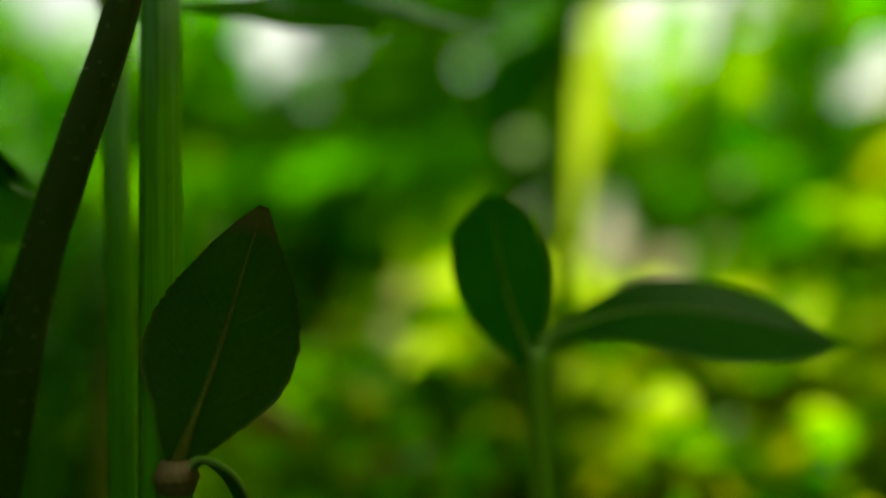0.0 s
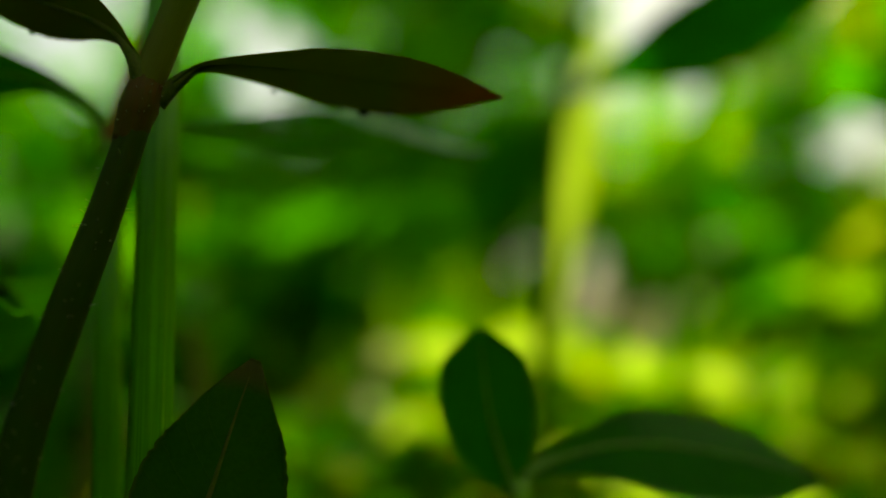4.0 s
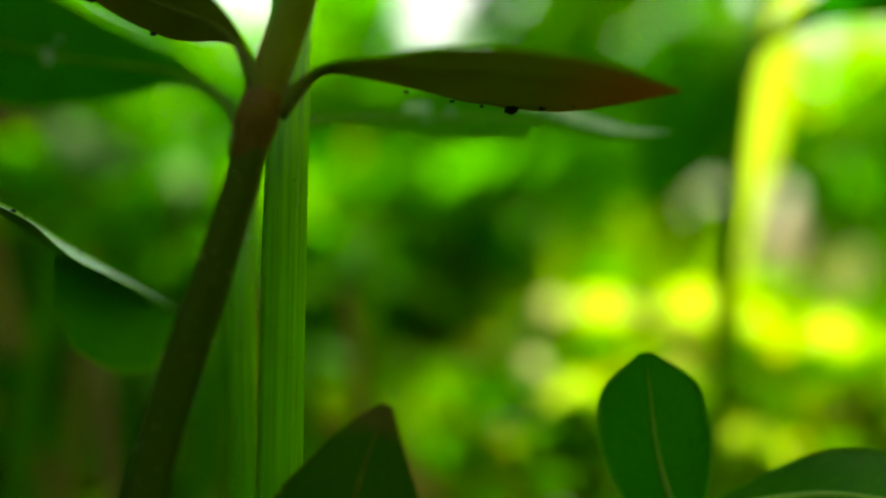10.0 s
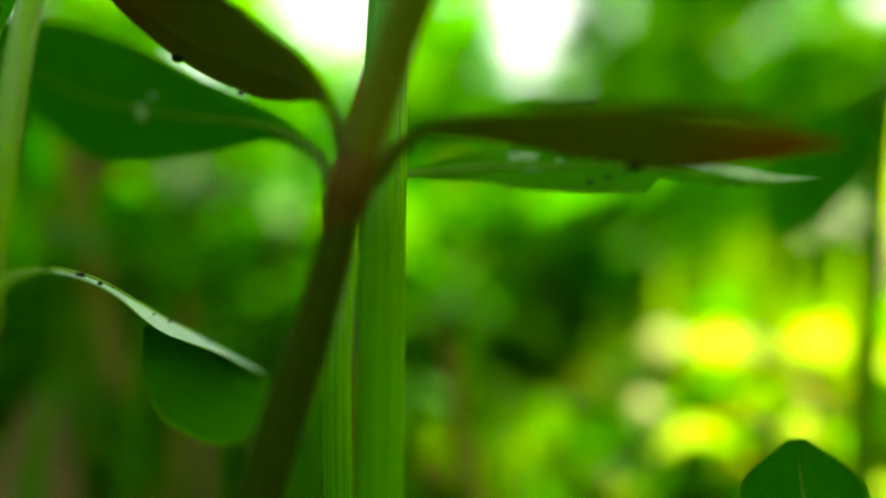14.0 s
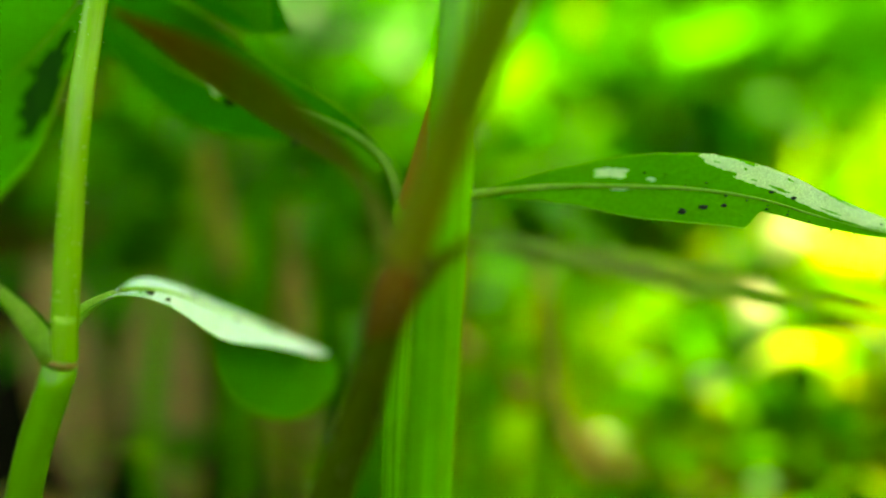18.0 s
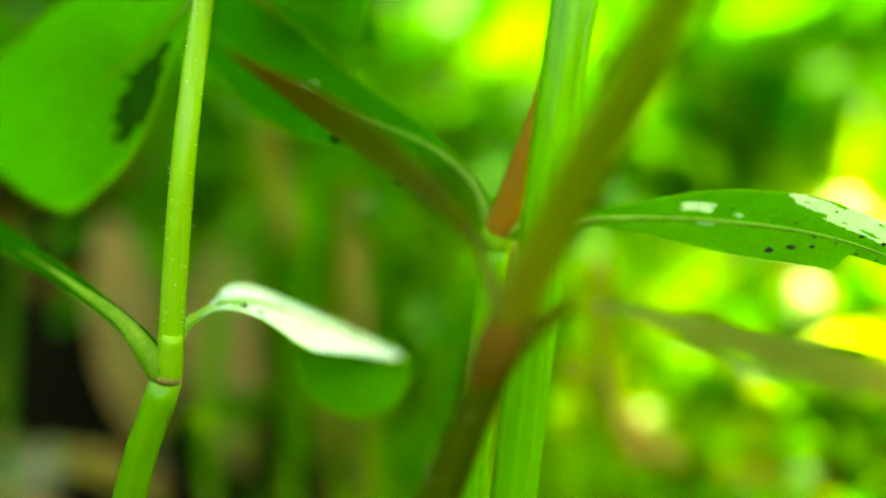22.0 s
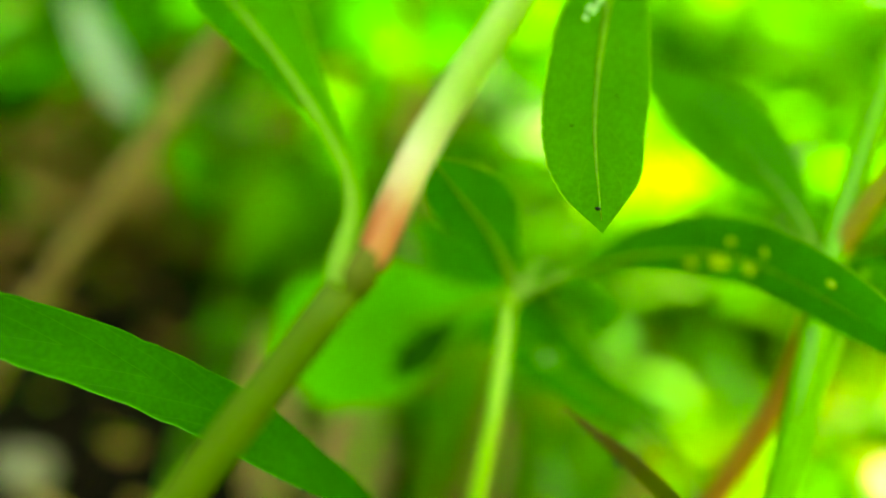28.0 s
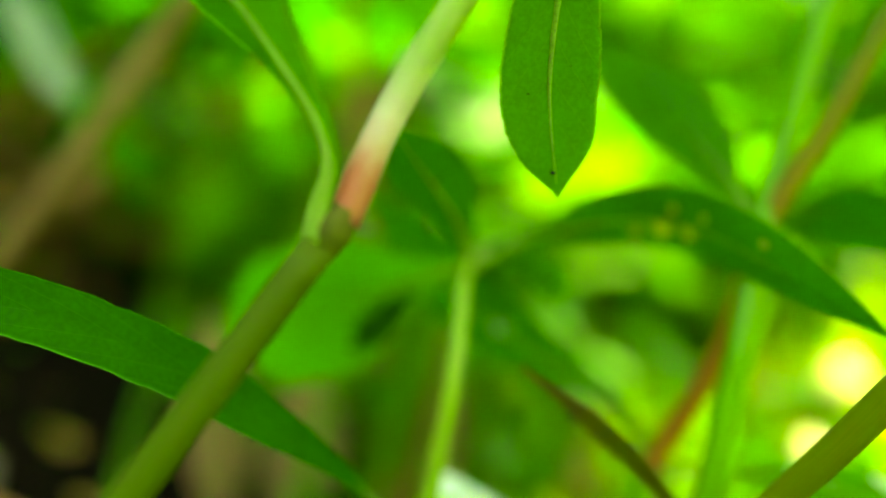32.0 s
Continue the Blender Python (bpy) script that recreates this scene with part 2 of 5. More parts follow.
STEM_GREEN = stem_material("stem_green", (0.07, 0.25, 0.010), (0.27, 0.48, 0.04), (0.32, 0.50, 0.09), sub=0.25, rough=0.24, fib_mix=0.5)
STEM_DEEP = stem_material("stem_deep_green", (0.035, 0.16, 0.005), (0.12, 0.30, 0.015), (0.09, 0.24, 0.02), sub=0.2, rough=0.3)
STEM_ORANGE = stem_material("stem_orange", (0.10, 0.28, 0.02), (0.55, 0.19, 0.03), (0.36, 0.22, 0.04), sub=0.35)
STEM_PINK = stem_material("stem_pink", (0.30, 0.48, 0.08), (0.62, 0.13, 0.08), (0.70, 0.58, 0.45), sub=0.35, rough=0.32, fib_mix=0.3, mid=(0.74, 0.60, 0.50))
CULM = stem_material("grass_culm_green", (0.06, 0.32, 0.004), (0.18, 0.53, 0.010), (0.028, 0.17, 0.003), sub=0.3, stretch=(12.0, 0.6, 1.0), fib_mix=0.4, rough=0.33)
JOINT_RED = stem_material("joint_reddish", (0.08, 0.055, 0.006), (0.20, 0.065, 0.010), (0.09, 0.075, 0.01), sub=0.15, stretch=(14.0, 6.0, 1.0), gloss=0.15)
NODE = stem_material("node_tissue", (0.16, 0.12, 0.04), (0.30, 0.12, 0.05), (0.32, 0.26, 0.14), sub=0.15, stretch=(14.0, 14.0, 1.0))
RIB = plain_material("midrib_pale", (0.34, 0.58, 0.10), (0.5, 0.72, 0.18), 600.0, 0.45, 0.6)
RIB_RED = plain_material("midrib_rusty", (0.19, 0.22, 0.025), (0.30, 0.28, 0.045), 600.0, 0.45, 0.55)
PALEYELLOW = leaf_material("leaf_pale_yellow", (0.58, 0.68, 0.16), (0.74, 0.80, 0.30), None, (0.78, 0.95, 0.30), vein=(0.6, 0.55, 0.2), trans=0.68, rough=0.3, gloss=0.5)
PALE = leaf_material("leaf_pale_sun_spot", (0.62, 0.62, 0.34), (0.78, 0.76, 0.50), None, (0.85, 0.85, 0.45), vein=(0.6, 0.55, 0.3), trans=0.55, rough=0.3, gloss=0.5)
SPOT = plain_material("dried_patch", (0.78, 0.82, 0.76), (0.92, 0.94, 0.88), 900.0, 0.5, 0.5)
# Pale blue-white colour puts the sky's sheen onto the waxy leaf face.
WAXY_SHEEN = plain_material("waxy_face_sky_sheen", (0.66, 0.78, 1.0), (0.82, 0.90, 1.0), 500.0, 0.3, 0.04)
# Shadow lying on the broad leaf, put into its colour.
SHADEPATCH = plain_material("leaf_shade_patch", (0.006, 0.07, 0.003), (0.012, 0.10, 0.004), 300.0, 0.7, 0.3, gloss=0.08)
SPOT_Y = plain_material("thin_yellow_patch", (0.66, 0.70, 0.16), (0.82, 0.82, 0.30), 900.0, 0.6, 0.85)
HAIR = plain_material("plant_hair", (0.6, 0.62, 0.45), (0.8, 0.8, 0.65), 500.0, 0.4, 0.3)
FLYBODY = plain_material("insect_body", (0.0008, 0.0008, 0.001), (0.004, 0.004, 0.004), 1500.0, 0.6, gloss=0.08)
GRIT = plain_material("dark_grit", (0.006, 0.008, 0.008), (0.02, 0.02, 0.018), 1500.0, 0.6)
# Near-black soil colour carries the deep shade under the weeds.
SOIL = plain_material("shade_dark_soil", (0.0015, 0.0012, 0.0008), (0.008, 0.005, 0.003), 90.0, 0.95, bump=1.0, gloss=0.04)
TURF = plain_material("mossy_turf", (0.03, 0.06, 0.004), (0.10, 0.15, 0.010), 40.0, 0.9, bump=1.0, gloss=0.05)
STRAW = plain_material("dry_straw", (0.28, 0.18, 0.04), (0.44, 0.31, 0.08), 120.0, 0.65, 0.15, gloss=0.12)
PINKSTRAW = plain_material("dry_pinkish_stalk", (0.26, 0.12, 0.05), (0.42, 0.24, 0.11), 120.0, 0.65, 0.1)
DEAD = plain_material("dead_leaf", (0.22, 0.10, 0.035), (0.42, 0.22, 0.08), 110.0, 0.7, 0.35)
TAN = plain_material("bleached_brown_leaf", (0.52, 0.27, 0.14), (0.70, 0.42, 0.25), 110.0, 0.7, 0.45)
STONE = plain_material("pale_stone", (0.07, 0.06, 0.05), (0.20, 0.18, 0.15), 160.0, 0.55)
GREYLEAF = plain_material("grey_dried_leaf", (0.30, 0.36, 0.30), (0.50, 0.56, 0.48), 140.0, 0.45, 0.2)
WING = plain_material("insect_wing", (0.05, 0.055, 0.05), (0.14, 0.15, 0.14), 900.0, 0.2, 0.5)


# ---- building helpers ----
def mesh_of(name, verts, faces, mats, smooth=True, mat_ids=None, uvs=None, pig=None):
    me = bpy.data.meshes.new(name)
    me.from_pydata([tuple(v) for v in verts], [], faces)
    for m in mats:
        me.materials.append(m)
    if mat_ids is not None:
        me.polygons.foreach_set("material_index", mat_ids)
    me.polygons.foreach_set("use_smooth", [smooth] * len(me.polygons))
    if uvs is not None:
        lay = me.uv_layers.new(name="UVMap")
        idx = np.empty(len(me.loops), dtype=np.int32)
        me.loops.foreach_get("vertex_index", idx)
        lay.data.foreach_set("uv", np.asarray(uvs, dtype=np.float32)[idx].ravel())
    if pig is not None:
        a = me.attributes.new("pig", "FLOAT", "POINT")
        a.data.foreach_set("value", np.asarray(pig, dtype=np.float32))
    me.update()
    return me


def part(name, me, parent, label=""):
    ob = new(name, me)
    ob.parent = parent
    return tagged(ob, label)


def thing(name, x, y, z, label, category, group="", kind=""):
    ob = new(name)
    ob.location = (x * MM, y * MM, z * MM)
    ob.empty_display_size = 0.002
    return tagged(ob, label, category, group, kind)


def curve(points, n):
    """Catmull-Rom through the points, n + 1 samples, evenly in length."""
    p = np.array(points, float)
    p = np.vstack([2 * p[0] - p[1], p, 2 * p[-1] - p[-2]])
    out = []
    for i in range(1, len(p) - 2):
        for t in np.linspace(0, 1, 24, endpoint=False):
            a, b, c, d = p[i - 1:i + 3]
            out.append(0.5 * (2 * b + (c - a) * t + (2 * a - 5 * b + 4 * c - d) * t * t + (3 * b - a - 3 * c + d) * t ** 3))
    out.append(p[-2])
    out = np.array(out)
    s = np.concatenate([[0], np.cumsum(np.linalg.norm(np.diff(out, axis=0), axis=1))])
    q = np.linspace(0, s[-1], n + 1)
    return np.stack([np.interp(q, s, out[:, k]) for k in range(3)], 1)


def unit(v):
    return v / max(np.linalg.norm(v), 1e-9)


def frames_of(c, side):
    """Tangent, side and normal along a curve, the side kept near a wanted way."""
    t = np.gradient(c, axis=0)
    t /= np.linalg.norm(t, axis=1)[:, None]
    w = np.atleast_2d(np.asarray(side, float))
    w = np.stack([np.interp(np.linspace(0, 1, len(c)), np.linspace(0, 1, len(w)), w[:, k]) for k in range(3)], 1)
    s = w - t * (t * w).sum(1)[:, None]
    s /= np.linalg.norm(s, axis=1)[:, None]
    return t, s, np.cross(t, s)


def tube(name, points, radii, mat, origin=(0, 0, 0), n=28, seg=14, ribs=0, rib_depth=0.0, pig=(0, 1), wave=0.0, flat=1.0, side=(0.15, 1, 0.05)):
    """A stem: a spline of circles with radii along it, fine ribs, slight unevenness and closed ends."""
    c = curve(points, n) - np.array(origin, float)
    _, s, b = frames_of(c, side)
    u = np.linspace(0, 1, n + 1)
    r = np.interp(u, np.linspace(0, 1, len(radii)), radii)
    ang = np.linspace(0, 2 * np.pi, seg, endpoint=False)
    verts, pg, uv = [], [], []
    run = np.concatenate([[0], np.cumsum(np.linalg.norm(np.diff(c, axis=0), axis=1))])
    rs = np.random.RandomState(len(name) + n + seg)
    bump = 1 + wave * rs.randn(n + 1)
    for i in range(n + 1):
        rr = r[i] * bump[i] * (1 + rib_depth * np.cos(ribs * ang))
        verts.extend(c[i] + (np.cos(ang) * rr)[:, None] * s[i] + (np.sin(ang) * rr * flat)[:, None] * b[i])
        pg.extend([pig[0] + (pig[1] - pig[0]) * u[i]] * seg)
        uv.extend([(abs(2 * j / seg - 1), run[i] / 10) for j in range(seg)])
    verts = [np.array(v) * MM for v in verts]
    faces = [(i * seg + j, i * seg + (j + 1) % seg, (i + 1) * seg + (j + 1) % seg, (i + 1) * seg + j) for i in range(n) for j in range(seg)]
    faces += [tuple(reversed(range(seg))), tuple(range(n * seg, (n + 1) * seg))]
    return mesh_of(name, verts, faces, [mat], pig=pg, uvs=uv)


def blade(name, points, width, side, mats, origin=(0, 0, 0), fold=0.15, wave=0.02, profile=(0.06, 0.5, 1.0, 0.92, 0.55, 0.0), spots=(), holes=(),
          n=46, m=12, thick=0.18, cup=0.0, tooth=0.0, seed=1, torn=None, spot_face="both"):
    """A leaf blade with two faces and an edge. spots and holes: (s, u, half length, half width) with s along 0..1 and u across -1..1."""
    c = curve(points, n) - np.array(origin, float)
    t, s, b = frames_of(c, side)
    u = np.linspace(0, 1, n + 1)
    pr = np.array(profile, float)
    prof = curve([(x, y, 0) for x, y in zip(np.linspace(0, 1, len(pr)), pr)], 200)
    wid = np.maximum(np.interp(u, prof[:, 0], prof[:, 1]), 0.012) * width / 2
    rs = np.random.RandomState(seed)
    ph = rs.rand(6) * 6.28
    across = np.linspace(-1, 1, m + 1)
    top, bottom, uvs = [], [], []
    for i in range(n + 1):
        edge_l = 1 + wave * math.sin(9 * u[i] + ph[0]) + 0.6 * wave * math.sin(23 * u[i] + ph[1]) + tooth * rs.randn()
        edge_r = 1 + wave * math.sin(8 * u[i] + ph[2]) + 0.6 * wave * math.sin(21 * u[i] + ph[3]) + tooth * rs.randn()
        for a in across:
            w = wid[i] * a * (edge_l if a < 0 else edge_r)
            if torn and a * torn[2] > 0 and torn[0] < u[i]:
                w *= 1 - torn[1] * min(1, (u[i] - torn[0]) * 60)
            lift = abs(w) * fold + cup * w * w / max(width, 1) + wave * wid[i] * 0.9 * a * a * math.sin(11 * u[i] + ph[4] + (1.7 if a < 0 else 0))
            pos = c[i] + s[i] * w + b[i] * lift
            h = thick * 0.5 * (1.0 if abs(a) < 0.95 else 0.45)
            top.append((pos + b[i] * h) * MM)
            bottom.append((pos - b[i] * h) * MM)
            uvs.append((u[i], (a + 1) / 2))
    k = m + 1
    quads, ids = [], []
    keep = np.ones((n, m), bool)
    for i in range(n):
        for j in range(m):
            su, au = (u[i] + u[i + 1]) / 2, (across[j] + across[j + 1]) / 2
            mid = 0
            for (cs, ca, hs, ha) in holes:
                if ((su - cs) / hs) ** 2 + ((au - ca) / ha) ** 2 < 1:
                    keep[i, j] = False
            for (cs, ca, hs, ha) in spots:
                if ((su - cs) / hs) ** 2 + ((au - ca) / ha) ** 2 < 1 + 0.5 * math.sin(40 * su + 31 * au):
                    mid = 1
            if keep[i, j]:
                quads.append((i, j)); ids.append(mid)
    N = (n + 1) * k
    faces, mid_ids = [], []
    for (i, j), q in zip(quads, ids):
        a, b2, c2, d = i * k + j, i * k + j + 1, (i + 1) * k + j + 1, (i + 1) * k + j
        faces.append((a, d, c2, b2)); mid_ids.append(q if spot_face != "low" else 0)
        faces.append((N + a, N + b2, N + c2, N + d)); mid_ids.append(q if spot_face != "high" else 0)
    edge = 2 if len(mats) > 2 else 0
    def rim(a, b2):
        faces.append((a, b2, N + b2, N + a)); mid_ids.append(edge)
    for i in range(n):
        rim(i * k, (i + 1) * k)
        rim((i + 1) * k + m, i * k + m)
    for j in range(m):
        rim(j + 1, j); rim(n * k + j, n * k + j + 1)
    return mesh_of(name, top + bottom, faces, mats, mat_ids=mid_ids, uvs=uvs + uvs)


def grit_on(points, parent, r=0.25, seed=3, name="soil_grain"):
    """Dark specks of soil, each a small irregular pebble."""
    for i, (x, y, z, k) in enumerate(points):
        rs = np.random.RandomState(seed + i)
        bm = bmesh.new()
        bmesh.ops.create_icosphere(bm, subdivisions=1, radius=1.0)
        for v in bm.verts:
            v.co = Vector((v.co.x * 1.3, v.co.y, v.co.z * 0.8)) * (0.75 + 0.5 * rs.rand()) * r * k * MM
        me = bpy.data.meshes.new(name)
        bm.to_mesh(me)
        bm.free()
        me.materials.append(GRIT)
        o = part(name, me, parent)
        o.location = (x * MM, y * MM, z * MM)


def add_leaf(plant, points, width, side, mat, rib=None, label="", origin=(0, 0, 0), rib_r=0.2, stalk=0.65, name="leaf", spot_mat=None, rib_side=-1, grit=(), **kw):
    """A leaf part with its midrib beneath it."""
    o = np.array(origin, float)
    lf = part(name, blade(name, points, width, side, [mat, spot_mat or SPOT, rib or RIB], origin=o, **kw), plant, label)
    n = 26
    c = curve(points, n)
    t, s, b = frames_of(c, side)
    low = [tuple(p + q * rib_side * (rib_r * 0.55 * (1 - 0.6 * i / n))) for i, (p, q) in enumerate(zip(c[:-1], b[:-1]))]
    part("midrib", tube("midrib", low[::2] + [low[-1]], [stalk, rib_r * 1.5, rib_r * 1.1, rib_r * 0.8, rib_r * 0.5, rib_r * 0.2], rib or RIB, origin=o, n=40, seg=7, pig=(1, 0)), lf)
    if grit:
        prof = kw.get("profile", (0.06, 0.5, 1.0, 0.92, 0.55, 0.0))
        pts = []
        for q, u, k in grit:
            i = min(n, int(q * n))
            w = np.interp(q, np.linspace(0, 1, len(prof)), prof) * width / 2 * u
            pts.append((*(c[i] - o + s[i] * w + b[i] * (abs(w) * kw.get("fold", 0.15) + rib_side * 0.22)), k))
        grit_on(pts, lf, seed=int(width * 100))
    return lf


# ---- ground: one sheet, low under the plants, a bank behind ----
def smooth_step(a, b, x):
    t = min(1.0, max(0.0, (x - a) / (b - a)))
    return t * t * (3 - 2 * t)


def ground_z(x, y):
    """Height of the soil in millimetres."""
    bank = (47 - 17 * smooth_step(22, 128, x)) * smooth_step(125, 205, y) * smooth_step(-30, 40, x) * (1 - smooth_step(500, 1500, math.hypot(x, y)))
    lump = 0.0
    if math.hypot(x, y) < 900:
        lump = 2.2 * noise.noise(Vector((x * 0.03, y * 0.03, 0.3))) + 1.0 * noise.noise(Vector((x * 0.11, y * 0.11, 1.7)))
    return 11 + bank + lump


def build_ground():
    g = np.concatenate([-np.geomspace(4e5, 420, 22), np.arange(-400, 401, 8), np.geomspace(420, 4e5, 22)])
    verts = [(x * MM, (y + 150) * MM, ground_z(x, y + 150) * MM) for y in g for x in g]
    k = len(g)
    faces = [(i * k + j, i * k + j + 1, (i + 1) * k + j + 1, (i + 1) * k + j) for i in range(k - 1) for j in range(k - 1)]
    # The near hollow keeps the shade-dark soil; bank and beyond take lighter turf.
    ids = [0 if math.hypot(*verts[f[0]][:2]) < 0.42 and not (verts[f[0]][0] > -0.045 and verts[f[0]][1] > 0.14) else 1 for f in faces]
    tagged(new("ground", mesh_of("ground", verts, faces, [SOIL, TURF], mat_ids=ids)), "dark brown soil, coloured near black for the shade under the weeds", "ground", kind="structure")


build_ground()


def node_mesh(name, p, r, h, origin, mat=None, axis=(0, 0, 1)):
    """A swollen stem joint with a rough collar."""
    a = unit(np.array(axis, float))
    p = np.array(p, float)
    pts = [p - a * h, p - a * h * 0.4, p, p + a * h * 0.5, p + a * h]
    return tube(name, pts, [r * 0.92, r * 1.12, r * 1.28, r * 1.15, r * 0.88], mat or NODE, origin=origin, n=14, seg=18, wave=0.02, pig=(0.3, 0.8))


def stem_hairs(plant, points, count, length, seed, radius, origin):
    """Short white hairs standing out of a stem, with specks between them."""
    c = curve(points, 60) - np.array(origin, float)
    rs = np.random.RandomState(seed)
    verts, faces = [], []
    for i in range(count):
        k = rs.randint(2, 58)
        d = unit(np.array([rs.randn(), rs.randn() - 0.5, 0.25 * rs.randn()]))
        base, tip = c[k] + d * radius * 0.95, c[k] + d * (radius + length * (0.4 + rs.rand())) + np.array([0, 0, length * 0.3 * rs.rand()])
        w = np.cross(d, [0, 0, 1.0]) * 0.055
        up = np.array([0, 0, 0.055])
        o = len(verts)
        verts += [(base + w) * MM, (base - w) * MM, (base + up) * MM, tip * MM]
        faces += [(o, o + 1, o + 3), (o + 1, o + 2, o + 3), (o + 2, o, o + 3), (o, o + 2, o + 1)]
    tagged(part("hairs", mesh_of("hairs", verts, faces, [HAIR]), plant, "short pale hairs"), kind="stuff")


# ---- the weed with the dark reddish stem ----
def reddish_weed():
    O = (-31, 53.5, 10)
    w = thing("weed_plant", *O, "young weed with a leaning hairy reddish-brown stem and narrow rusty leaves", "plant")
    low = [(-31, 53.5, 10), (-24.2, 54, 45), (-22.2, 54.3, 57), (-19.9, 54.7, 65.5), (-17, 55, 74.5), (-15.0, 55.1, 81.4)]
    up = [(-14.8, 55.2, 82.8), (-11.6, 54.8, 91.5), (-8.1, 53.4, 99.6), (-4, 51.8, 110), (3, 49.5, 128), (11, 47.5, 150)]
    part("internode", tube("internode", low, [1.7, 1.6, 1.5, 1.45, 1.4, 1.12], STEM_RED, O, n=44, seg=20, ribs=9, rib_depth=0.02, pig=(-0.3, 0.3), wave=0.006), w, "dark olive to red-brown lower stem")
    part("internode", tube("internode", up, [1.2, 1.32, 1.28, 1.2, 1.0], STEM_OLIVE, O, n=40, seg=20, ribs=9, rib_depth=0.02, pig=(0.55, -2.4), wave=0.006), w, "olive upper stem, reddish above the joint")
    part("node", node_mesh("node", (-14.9, 55.1, 82.2), 1.16, 3.0, O, JOINT_RED, axis=(0.3, 0, 1)), w, "swollen reddish stem joint")
    stem_hairs(w, low, 170, 0.45, 5, 1.5, O)
    stem_hairs(w, [(-15.5, 55, 80.4), (-14.9, 55.1, 82.2), (-14.5, 55, 84.4)], 24, 0.3, 6, 1.5, O)
    add_leaf(w, [(-13.8, 55.6, 82.8), (-12.5, 55.6, 84.2), (-9.1, 55.6, 85.9), (2.5, 55.7, 85.2), (13.6, 55.9, 84.0)], 10.4, (0.05, -1, 0.14), RUSTY, RIB_RED,
             origin=O, label="narrow olive leaf with a reddish tip", profile=(0.10, 0.16, 0.55, 0.95, 1.0, 0.7, 0.0), tooth=0.012, seed=4, fold=0.10, stalk=0.85, rib_side=1, rib_r=0.09, grit=((0.62, -0.97, 1.8), (0.64, -0.98, 1.3), (0.73, -0.97, 1.0), (0.38, -0.95, 0.7), (0.47, -0.96, 0.7), (0.55, -0.96, 0.6), (0.8, -0.9, 0.5)))
    add_leaf(w, [(-14.5, 54.8, 83.5), (-15.0, 54.6, 85.4), (-18.0, 56.2, 89.0), (-26.7, 58.0, 92.9), (-34.2, 55.5, 98.2)], 7.8, (0.1, -0.8, 0.6), BROWNISH, RIB_RED,
             origin=O, label="narrow brown-red leaf rising from the joint", profile=(0.12, 0.18, 0.6, 1.0, 0.95, 0.6, 0.0), tooth=0.012, seed=7, fold=0.2, stalk=0.8, grit=((0.72, -0.95, 1.6), (0.70, -0.92, 1.0), (0.55, -0.95, 0.9), (0.6, 0.5, 0.5)))
    return w


# ---- the ribbed grass stalk ----
def grass_stalk():
    O = (-14.0, 53, 10)
    g = thing("grass_culm", *O, "upright bright green ribbed grass stalk", "grass")
    pts = [(-14.0, 53, 10), (-14.6, 58.2, 50), (-15.1, 62.8, 80), (-15.8, 68.4, 100), (-16.6, 75.5, 113), (-16.4, 81, 128), (-15, 90, 170)]
    part("stalk", tube("stalk", pts, [1.7, 1.6, 1.55, 1.55, 1.5, 1.5, 1.2], CULM, O, n=70, seg=64, ribs=7, rib_depth=0.03, pig=(0.2, 0.9), flat=0.85, wave=0.003), g)
    sh = [(-13.2, 53.8, 10), (-13.9, 59.2, 50), (-14.3, 63.8, 80), (-14.7, 69.4, 100), (-13.4, 76.5, 113)]
    part("sheath", tube("sheath", sh, [1.3, 1.2, 1.15, 1.0, 0.35], CULM, O, n=50, seg=48, ribs=8, rib_depth=0.05, pig=(0.5, 0.9), flat=0.9), g, "loose green leaf sheath with a dark speckled edge")
    rs = np.random.RandomState(12)
    spec = []
    for i in range(34):
        z = rs.uniform(35, 100)
        c = curve(pts, 100)
        p = c[np.argmin(abs(c[:, 2] - z))] + np.array([rs.uniform(-1.3, 1.4), -1.2, 0])
        spec.append((*(p - np.array(O)), rs.uniform(0.25, 0.6)))
    grit_on(spec, g, r=0.16, seed=40)
    return g


